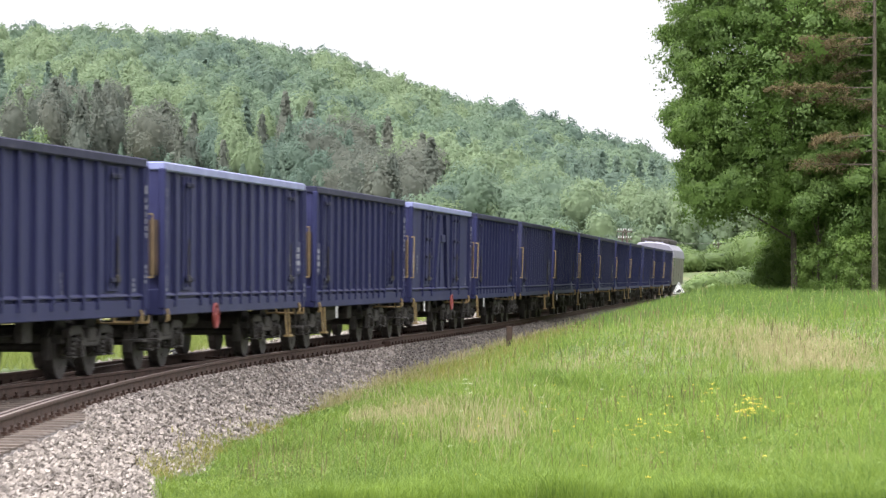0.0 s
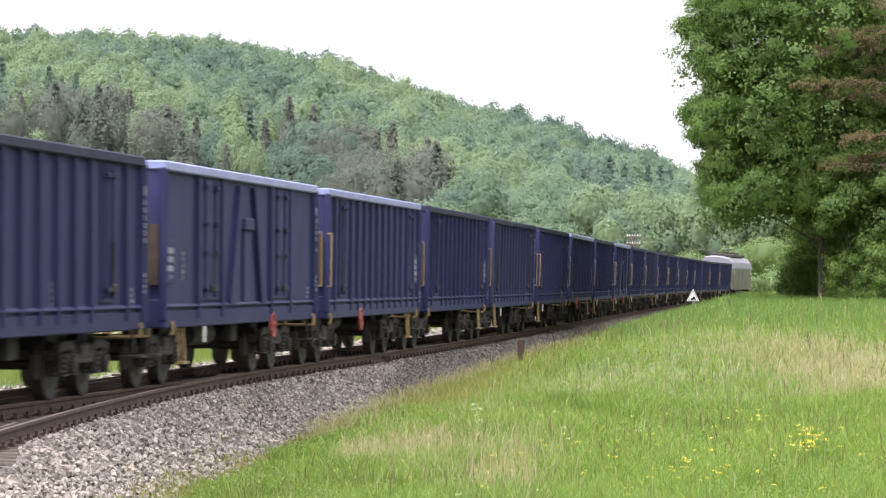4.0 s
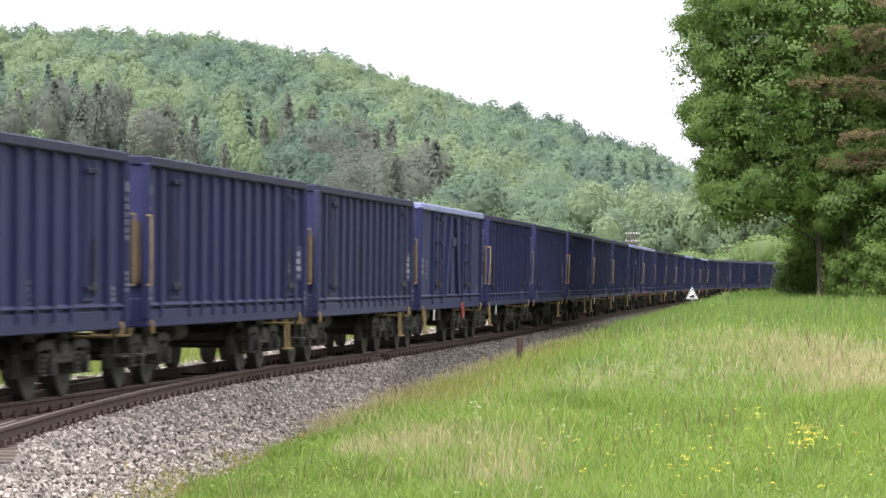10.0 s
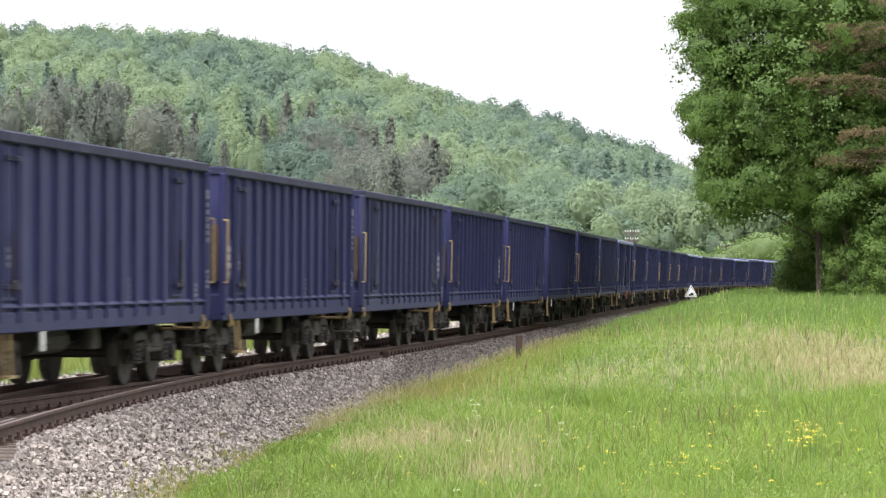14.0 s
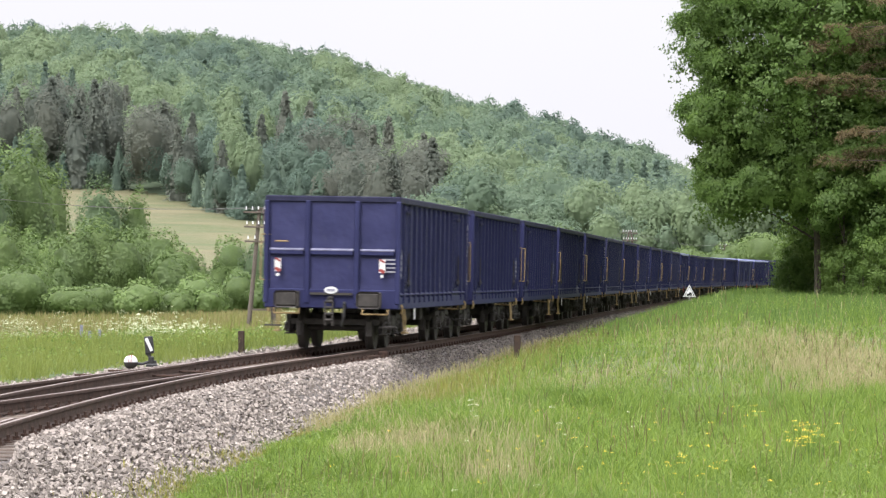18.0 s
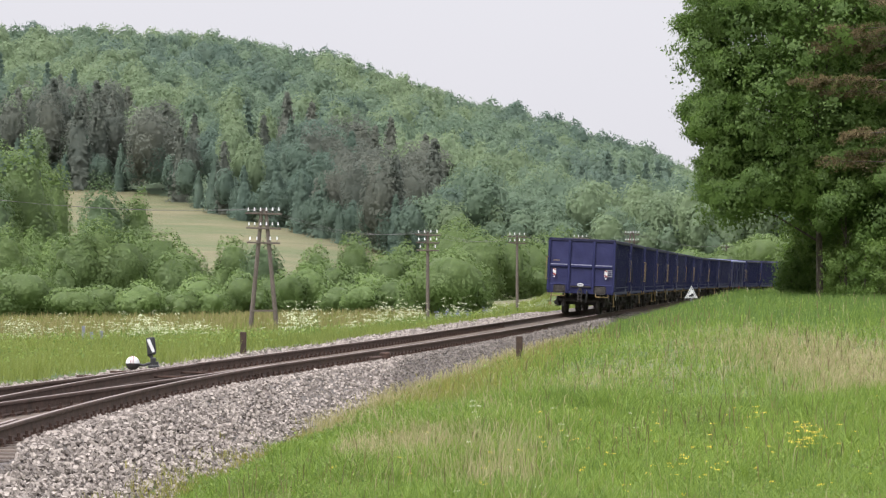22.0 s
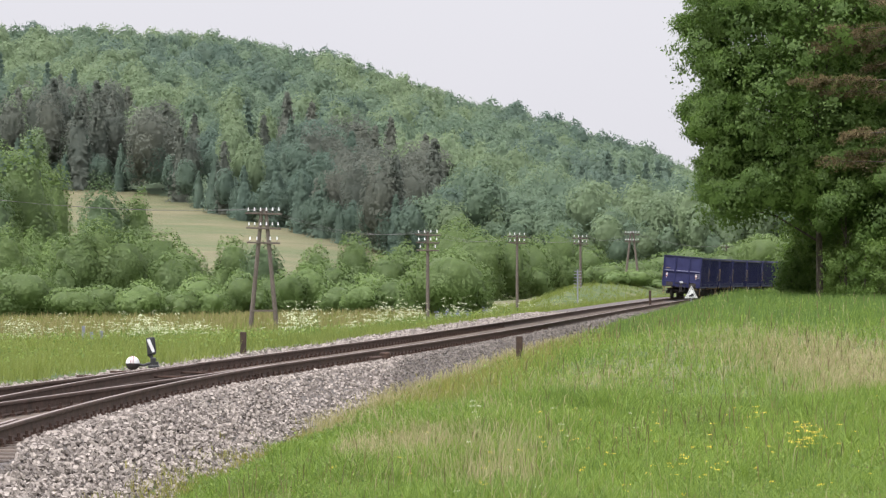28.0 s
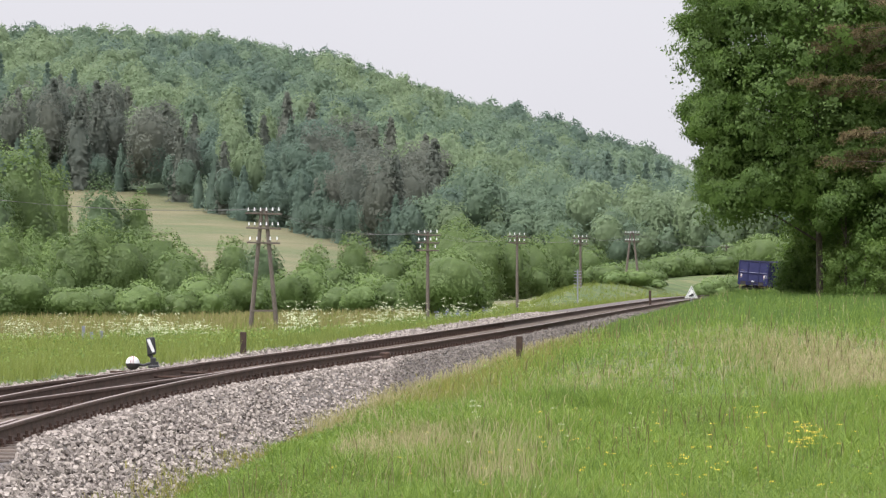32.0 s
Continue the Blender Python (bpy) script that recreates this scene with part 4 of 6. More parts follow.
def canopy(rng, radius, height, base, n, size, knobs=12, rough=0.32):
    """A closed leafy crown: an uneven inner mass under a skin of small leaf sprays gathered on boughs."""
    hub = rng.normal(size=(knobs, 3)) + np.array([0, 0, 0.25])
    hub /= np.linalg.norm(hub, axis=1)[:, None]
    reach = rng.uniform(0.6, 1.0, knobs)
    stretch = np.array([radius, radius, (height - base) / 2])
    mid = np.array([0, 0, (height + base) / 2])

    def skin(d):
        near = np.exp((d @ hub.T - 1) / 0.11) * reach
        k = near.argmax(1)
        return 1 - rough + 1.25 * rough * near.max(1), k

    def fuller(p):
        # crowns keep their width below the middle
        g = np.clip(1 - np.minimum(p[:, 2], 0) ** 2, 0.25, 1) ** -0.32
        return p * np.stack([g, g, np.ones(len(p))], -1)

    bv, bf = BALL
    r, k = skin(bv)
    body = fuller(bv * (r * 0.78)[:, None])
    bn = bv + 0.5 * (bv - hub[k])
    d = rng.normal(size=(n, 3))
    d /= np.linalg.norm(d, axis=1)[:, None]
    r, k = skin(d)
    p = fuller(d * (r * rng.uniform(0.9, 1.07, n))[:, None])
    out = d + 0.75 * (d - hub[k]) + np.array([0, 0, 0.2])
    lv, lf, lo = leaves(p * stretch + mid, out, size, rng, 0.38, 1.15)
    bn /= np.linalg.norm(bn, axis=1)[:, None]
    return merged((body * stretch + mid, bf, bn), (lv, lf, lo))


def spire(rng, radius, height, n, size, tiers=15, blunt=0.75):
    """A conifer's crown: whorls of drooping boughs round a ragged cone."""
    t = rng.integers(0, tiers, n) / tiers
    t = np.clip(1 - (1 - t) * rng.uniform(0.97, 1.03, n), 0, 1)
    spoke = rng.uniform(0.65, 1.12, (tiers + 1, 9))
    a = rng.uniform(0, 6.283, n)
    wide = radius * (1 - t) ** blunt * spoke[(t * tiers).astype(int), (a / 6.284 * 9).astype(int)]
    f = rng.random(n) ** 0.45
    p = np.stack([np.cos(a) * wide * f, np.sin(a) * wide * f, height * (0.06 + 0.94 * t) - 0.28 * wide * f + rng.normal(size=n) * 0.12], -1)
    out = np.stack([np.cos(a), np.sin(a), np.full(n, 0.75)], -1)
    lv, lf, lo = leaves(p, out, size, rng, 0.35, 1.5)
    k = 8
    ring = [np.stack([np.cos(np.arange(k) * math.tau / k) * w, np.sin(np.arange(k) * math.tau / k) * w, np.full(k, z * height)], -1) * rng.uniform(0.85, 1.1, (k, 1)) for z, w in ((0.02, radius * 0.4), (0.3, radius * 0.5), (0.6, radius * 0.34), (0.95, 0.06))]
    bv = np.vstack(ring)
    bf = np.array([q for j in range(3) for i in range(k) for q in ((j * k + i, j * k + (i + 1) % k, (j + 1) * k + i), (j * k + (i + 1) % k, (j + 1) * k + (i + 1) % k, (j + 1) * k + i))])
    bn = np.stack([bv[:, 0], bv[:, 1], np.full(len(bv), 0.5)], -1)
    bn /= np.linalg.norm(bn, axis=1)[:, None] + 1e-9
    return merged((bv, bf, bn), (lv, lf, lo))


def twigs(rng, radius, height, n):
    """Thin upright shoots that stand out of a crown's top."""
    a, r = rng.uniform(0, 6.283, n), radius * rng.random(n) ** 0.5
    c = np.stack([np.cos(a) * r, np.sin(a) * r, height * (0.97 - 0.2 * (r / radius) ** 2)], -1)
    h, w = rng.uniform(0.4, 1.2, n), rng.uniform(0.06, 0.12, n)
    side, tip = np.stack([w, w * 0, w * 0], -1), np.stack([rng.normal(size=n) * 0.2, rng.normal(size=n) * 0.2, h], -1)
    v = np.stack([c - side, c + side, c + tip], 1).reshape(-1, 3)
    return v, np.arange(3 * n).reshape(n, 3), np.tile([0, -0.5, 0.8], (3 * n, 1))


def build_far_woods():
    rng = np.random.default_rng(11)

    def broad(wide, tall, n, size, knobs=13):
        return merged(canopy(rng, wide, tall, 0.18 * tall, n, size, knobs), twigs(rng, wide * 0.8, tall, 9))

    def crest(one):
        v, q, o = one
        top = v[q][:, :, 2].mean(1) > 0.42 * v[:, 2].max()
        used, back = np.unique(q[top], return_inverse=True)
        return v[used], back.reshape(-1, 3), o[used]

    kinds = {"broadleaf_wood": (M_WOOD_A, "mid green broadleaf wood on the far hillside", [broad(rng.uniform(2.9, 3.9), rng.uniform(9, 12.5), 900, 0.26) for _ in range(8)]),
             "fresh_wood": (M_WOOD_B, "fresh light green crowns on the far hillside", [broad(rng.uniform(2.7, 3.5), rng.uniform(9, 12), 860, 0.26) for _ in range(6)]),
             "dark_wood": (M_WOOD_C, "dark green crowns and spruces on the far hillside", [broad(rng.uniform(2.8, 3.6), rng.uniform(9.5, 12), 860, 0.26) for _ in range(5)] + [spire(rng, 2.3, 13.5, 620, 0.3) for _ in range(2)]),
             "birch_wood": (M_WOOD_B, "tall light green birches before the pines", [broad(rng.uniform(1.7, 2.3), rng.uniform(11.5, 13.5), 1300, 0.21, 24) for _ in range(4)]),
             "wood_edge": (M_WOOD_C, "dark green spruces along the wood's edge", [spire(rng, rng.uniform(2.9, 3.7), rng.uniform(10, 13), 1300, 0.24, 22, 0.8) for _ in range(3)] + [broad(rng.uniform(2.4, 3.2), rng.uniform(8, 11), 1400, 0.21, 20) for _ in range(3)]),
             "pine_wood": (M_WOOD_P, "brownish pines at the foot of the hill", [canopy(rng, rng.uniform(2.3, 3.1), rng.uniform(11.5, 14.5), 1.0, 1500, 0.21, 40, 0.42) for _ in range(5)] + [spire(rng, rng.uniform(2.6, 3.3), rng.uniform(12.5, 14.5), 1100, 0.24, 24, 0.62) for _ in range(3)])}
    place = {k: [] for k in kinds}
    r = 450.0
    while r < 960:
        step = 5.3 + 2.0 * (r - 450) / 500
        for px in np.arange(-110, 1480, step * 6017 / r):
            p, rr = px + rng.uniform(-0.5, 0.5) * step * 6017 / r, r + rng.uniform(-0.5, 0.5) * step
            if rr < wood_edge(p) or rng.random() < 0.05:
                continue
            x = (p - 784) / 6017 * rr
            patch = math.sin(p / 95 + 1.3 * math.sin(rr / 55)) + math.sin(rr / 38 + p / 140) + rng.normal() * 0.6
            depth = rr - wood_edge(p)
            stand = 75 + 30 * math.sin(p / 90 + 1.0)
            if depth < stand and p < 775 and rng.random() < 0.86 - 0.5 * smooth(640, 775, p):
                kind = "birch_wood" if math.sin(p / 31) + math.sin(p / 67 + 2) + 0.4 * rng.normal() > 1.25 else "pine_wood" if patch > -0.9 else "wood_edge"
            else:
                kind = "fresh_wood" if patch > 0.7 else "broadleaf_wood" if patch > -0.9 else "dark_wood"
            place[kind].append((x, rr, rng.uniform(0.8, 1.18), depth))
        r += step * 0.95
    for px in np.arange(-100, 1300, 19):
        p = px + rng.uniform(-9, 9)
        rr = float(wood_edge(p)) + rng.uniform(-1, 3)
        place["wood_edge" if p < 760 else "broadleaf_wood" if rng.random() < 0.6 else "fresh_wood"].append(((p - 784) / 6017 * rr, rr, rng.uniform(0.45, 0.85), 0))
    for name, (mat, label, shapes) in kinds.items():
        at = np.array(place[name])
        z = ground_height(at[:, 0], at[:, 1])
        # inside the wood only the upper crowns can be told apart
        upper = [crest(one) for one in shapes]
        if name in ("broadleaf_wood", "fresh_wood", "dark_wood"):
            distant = [crest(broad(rng.uniform(2.8, 3.8), rng.uniform(9, 12.3), 470, 0.355)) for _ in range(6)]
        else:
            distant = upper
        V, Q, N, T, n = [], [], [], [], 0
        for i, (x, y, k, depth) in enumerate(at):
            pick = shapes if depth < 22 else upper if depth < 140 else distant
            v, q, o = pick[rng.integers(0, len(pick))]
            a = rng.uniform(0, 6.28)
            ca, sa = math.cos(a) * k, math.sin(a) * k
            w = np.stack([v[:, 0] * ca - v[:, 1] * sa + x, v[:, 0] * sa + v[:, 1] * ca + y, v[:, 2] * k + z[i] - 0.4], -1)
            V.append(w)
            T.append(np.full(len(v), rng.random()))
            N.append(np.stack([(o[:, 0] * ca - o[:, 1] * sa) / k, (o[:, 0] * sa + o[:, 1] * ca) / k, o[:, 2]], -1))
            Q.append(q + n)
            n += len(v)
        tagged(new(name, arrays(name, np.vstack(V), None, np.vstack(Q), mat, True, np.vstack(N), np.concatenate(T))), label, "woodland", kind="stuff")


def bush(px, r, wide, top, mat, label, seed):
    """A leafy bush or small tree at a distance r; wide and top: its width and its top's elevation in ten-thousandths of a radian."""
    rng = np.random.default_rng(seed)
    x = (px - 784) / 6017 * r
    z = float(ground_height(x, r))
    wide, tall = wide * 1.22e-4 * r, max(0.8, EYE + top * 1e-4 * r - z)
    small = tall < 4.5
    root = thing("bush" if small else "small_tree", label, "bush" if small else "tree", "bushes and small trees in the valley", m=Matrix.Translation((x, r, z)))
    heads = []
    many = int(np.clip(round(1.6 * wide / max(tall, 1.5)) + 2, 2, 6))
    for k in range(many):
        f = 0.0 if k == 0 else rng.uniform(0.5, 1.0) * (1 if k % 2 else -1)
        h, w = (tall, wide / 2 * 0.9) if k == 0 else (tall * rng.uniform(0.45, 0.82), wide / 2 * rng.uniform(0.42, 0.6))
        size = 0.115 * (r / 300) ** 0.6
        n = min(4.2 * w * h / (1.5 * size ** 2), 4600)
        size = math.sqrt(4.2 * w * h / (1.5 * n))
        v, q, o = canopy(rng, w * 1.15, h * 1.13, -0.1 * h, int(n), size, 18, 0.32)
        heads.append((v + np.array([f * (wide / 2 - w), rng.uniform(-0.4, 0.4) * wide, 0.0]), q, o))
    v, q, o = merged(*heads)
    part("crown", arrays("crown", v, None, q, mat, True, o, np.full(len(v), rng.random())), mat, root)
    t = bmesh.new()
    rod(t, (0, 0, -0.2), (0, 0, tall * 0.6), 0.09, 6, 0.03)
    part("stem", t, M_BARK, root)


def build_valley():
    # clumps of bushes and small trees at the foot of the hill: bearing, distance, width, top, leaf
    mats = {"b": M_BUSH, "l": M_BUSH_LIGHT, "d": M_BUSH_DARK, "o": M_BUSH}
    words = {"b": "leafy green valley bush", "l": "fresh light green bush", "d": "dark green rounded small tree", "o": "broad green tree by the field"}
    rows = [
        (-50, 330, 200, 350, "o"), (38, 335, 190, 362, "o"), (95, 345, 100, 305, "b"), (-10, 325, 110, 280, "d"), (178, 380, 140, 250, "d"), (243, 385, 90, 235, "o"), (60, 320, 120, 110, "l"), (15, 300, 150, 120, "b"), (88, 310, 100, 90, "l"), (30, 310, 120, 90, "b"),
        (135, 300, 150, 125, "b"), (170, 303, 180, 140, "b"), (220, 305, 160, 110, "b"), (280, 315, 170, 120, "b"), (325, 310, 130, 80, "b"), (300, 300, 130, 50, "b"), (410, 345, 120, 95, "b"), (465, 340, 110, 90, "d"), (435, 300, 130, 5, "b"), (355, 290, 150, -10, "l"),
        (40, 285, 200, 15, "b"), (130, 285, 160, -40, "b"), (250, 285, 130, -25, "l"), (180, 290, 170, -35, "b"), (310, 288, 130, -50, "b"), (560, 335, 100, 75, "b"), (590, 300, 140, 30, "b"), (550, 290, 120, 35, "l"), (510, 288, 110, 5, "b"), (480, 295, 100, -10, "b"),
        (628, 340, 110, 100, "o"), (655, 300, 120, 0, "l"), (690, 330, 120, 60, "b"), (715, 350, 110, 85, "o"), (795, 255, 225, 62, "b"), (765, 258, 120, 5, "b"), (750, 330, 110, 70, "b"), (600, 280, 120, -30, "b"), (640, 278, 110, -30, "l"), (695, 275, 120, -15, "b"), (730, 270, 90, -20, "b"),
        (800, 385, 170, 150, "o"), (850, 375, 150, 120, "o"), (895, 380, 140, 110, "b"), (940, 385, 130, 100, "b"), (985, 395, 130, 120, "o"), (1035, 405, 140, 80, "b"), (1075, 400, 110, 35, "b"), (1130, 410, 140, 40, "b"), (1180, 420, 130, 60, "o"), (1220, 425, 150, 75, "o"),
        (1270, 430, 130, 60, "b"), (1090, 335, 70, 10, "l"), (1125, 338, 90, 15, "l"), (1160, 342, 60, -10, "b"), (1250, 305, 60, -20, "l"), (1310, 440, 150, 95, "o"), (1350, 430, 140, 120, "b"), (1395, 440, 170, 110, "o"), (1290, 470, 130, 60, "o"), (1330, 480, 140, 40, "b"), (1235, 470, 130, 30, "b"), (1190, 480, 120, 15, "b"), (1240, 350, 50, -25, "b"), (1262, 335, 90, -8, "l"), (1330, 362, 120, 5, "b"), (1295, 350, 100, -5, "b"), (1380, 385, 150, 30, "o")]
    for i, (px, r, wide, top, k) in enumerate(rows):
        bush(px, r, wide, top, mats[k], words[k], 40 + i)


def tree(x, y, tall, wide, lean, mat, seed, label, clumps, per, base, size=0.13, trunk=0.12, bulge=0.0, skirt=0):
    """A broadleaf tree: a tapered trunk with limbs, and a crown of many leaves in uneven lumps."""
    rng = np.random.default_rng(seed)
    z = float(ground_height(x, y))
    root = thing("tree", label, "tree", "trees beside the line", m=Matrix.Translation((x, y, z)))
    c, r = lumps(rng, clumps, wide, tall, base, 0.0)
    c[:, 0] += lean * (c[:, 2] / tall) - bulge * np.exp(-((c[:, 2] - 4.4) / 1.5) ** 2) * (c[:, 0] < 0)
    if skirt:
        # boughs that hang out over the meadow side
        h = 3.5 + 8.5 * rng.random(skirt) ** 1.4
        edge = -3.35 - 0.45 * np.sin(h * 2.3) * (h > 4) + np.clip(4.2 - h, 0, 1) * 0.6
        edge = edge - 0.45
        more = np.stack([edge + 1.7 * rng.random(skirt) ** 1.5, rng.uniform(-1.6, 1.6, skirt), h], -1)
        low = np.stack([rng.uniform(-3.2, 0.8, skirt // 3), rng.uniform(-2.2, 0.5, skirt // 3), rng.uniform(3.0, 4.4, skirt // 3)], -1)
        c, r = np.vstack([c, more, low]), np.concatenate([r, rng.uniform(0.5, 0.8, skirt), rng.uniform(0.6, 0.9, skirt // 3)])
        clumps = len(c)
    b = bmesh.new()
    spine = [Vector((lean * 0.4 * (k / 6) ** 2 + rng.uniform(-0.06, 0.06), rng.uniform(-0.06, 0.06), -0.3 + tall * 0.8 * k / 6)) for k in range(7)]
    for k in range(6):
        rod(b, spine[k], spine[k + 1], trunk * (1 - 0.13 * k), 9, trunk * (1 - 0.13 * (k + 1)))
    part("trunk", b, M_BARK, root)
    for k in range(0, clumps - skirt - skirt // 3, 2):
        limb = bmesh.new()
        h = min(max(c[k][2] * 0.72, 0.5), tall * 0.75)
        j = h / (tall * 0.8) * 6
        i = min(int(j), 5)
        a = spine[i].lerp(spine[i + 1], j - i)
        e = Vector(c[k])
        mid = a.lerp(e, 0.5) + Vector((0, 0, 0.25))
        rod(limb, a, mid, trunk * 0.32, 6, trunk * 0.22)
        rod(limb, mid, e, trunk * 0.22, 5, trunk * 0.06)
        part("limb", limb, M_BARK, root)
    front = y < 117
    sprays = 22 if front else 14
    per_spray = int(per * (4.8 if front else 2.0) / sprays)
    d = rng.normal(size=(clumps, sprays, 3))
    d /= np.linalg.norm(d, axis=2)[:, :, None]
    d[:, :, 2] = np.where(d[:, :, 2] < -0.5, -d[:, :, 2], d[:, :, 2])
    hub = c[:, None] + d * (r[:, None, None] * (0.25 + 0.74 * rng.random((clumps, sprays, 1)) ** 0.6) * np.array([1.0, 1.0, 0.8]))
    p = (hub[:, :, None] + rng.normal(size=(clumps, sprays, per_spray, 3)) * np.array([0.15, 0.15, 0.09]) * (1.0 if front else 1.7)).reshape(clumps, -1, 3)
    d = np.repeat(d, per_spray, 1)
    p[:, :, 2] = np.maximum(p[:, :, 2], 0.15 + 0.3 * rng.random(p.shape[:2]))
    v, q, o = leaves(p.reshape(-1, 3), (d + 0.5 * (p - np.array([0, 0, base + 0.45 * (tall - base)])) / wide).reshape(-1, 3) + np.array([0, 0, 0.15]), size * (0.36 if front else 0.62), rng, 0.6)
    # larger leaves close the inside of each lump
    inner = 520 if clumps > 15 else 130
    d = rng.normal(size=(clumps, inner, 3))
    d /= np.linalg.norm(d, axis=2)[:, :, None]
    p = (c[:, None] + d * r[:, None, None] * 0.9 * rng.random((clumps, inner, 1)) ** 0.5).reshape(-1, 3)
    p[:, 2] = np.maximum(p[:, 2], 0.2)
    v, q, o = merged((v, q, o), leaves(p, d.reshape(-1, 3) + np.array([0, -0.3, 0.3]), size * (0.48 if front else 0.7), rng, 0.6))
    part("crown", arrays("crown", v, None, q, mat, True, o), mat, root)
    return root


def pine(x, y, tall, seed, side):
    """A pine whose long branches have turned brown."""
    rng = np.random.default_rng(seed)
    z = float(ground_height(x, y))
    root = thing("pine_tree", "pine with dying reddish brown branches", "tree", "trees beside the line", m=Matrix.Translation((x, y, z)))
    b = rod(bmesh.new(), (0, 0, -0.3), (0, 0, tall), 0.12, 9, 0.04)
    part("trunk", b, M_BARK, root)
    pts, out = [], []
    # long flat boughs towards the meadow, and a few shorter ones round the trunk
    boughs = [(10.0, 1.4, side, 900), (8.8, 2.4, side + 0.1, 1500), (8.2, 3.0, side - 0.15, 1900), (7.1, 3.6, side + 0.05, 2300), (6.7, 2.7, side - 0.3, 1100), (5.5, 2.1, side + 0.2, 1600), (5.0, 1.9, side - 0.2, 1300), (4.5, 2.7, side, 450)]
    boughs += [(5.0 + 0.9 * k, 1.6, 0.8 * k, 300) for k in range(7)]
    for h, ln, a, n in boughs:
        e = Vector((math.cos(a) * ln, math.sin(a) * ln, h + rng.uniform(-0.3, 0.15)))
        part("branch", rod(bmesh.new(), (0, 0, h), e, 0.025, 5, 0.01), M_BARK, root)
        m, per = int(ln * 17), int(n * 1.1 / (ln * 17)) + 12
        f = 0.12 + 0.88 * rng.random(m) ** 0.75
        base = np.stack([np.cos(a) * ln * f, np.sin(a) * ln * f, h + (e[2] - h) * f + rng.normal(size=m) * 0.07], -1)
        turn = a + rng.choice([-1, 1], m) * rng.uniform(0.2, 1.1, m)
        reach = rng.uniform(0.25, 0.75, m) * (1.25 - 0.7 * f)
        way = np.stack([np.cos(turn), np.sin(turn), rng.uniform(-0.55, 0.3, m)], -1) * reach[:, None]
        g = rng.random((m, per, 1))
        w = base[:, None] + way[:, None] * g + rng.normal(size=(m, per, 3)) * np.array([0.05, 0.05, 0.04])
        w[:, :, 2] -= 0.12 * g[:, :, 0] ** 2
        pts.append(w.reshape(-1, 3))
        out.append(np.tile([0, -0.5, 1.0], (m * per, 1)))
    v, q, o = leaves(np.vstack(pts), np.vstack(out), 0.013, rng, 0.9, 4.5)
    part("crown", arrays("crown", v, None, q, M_BROWN, True, o), M_BROWN, root)


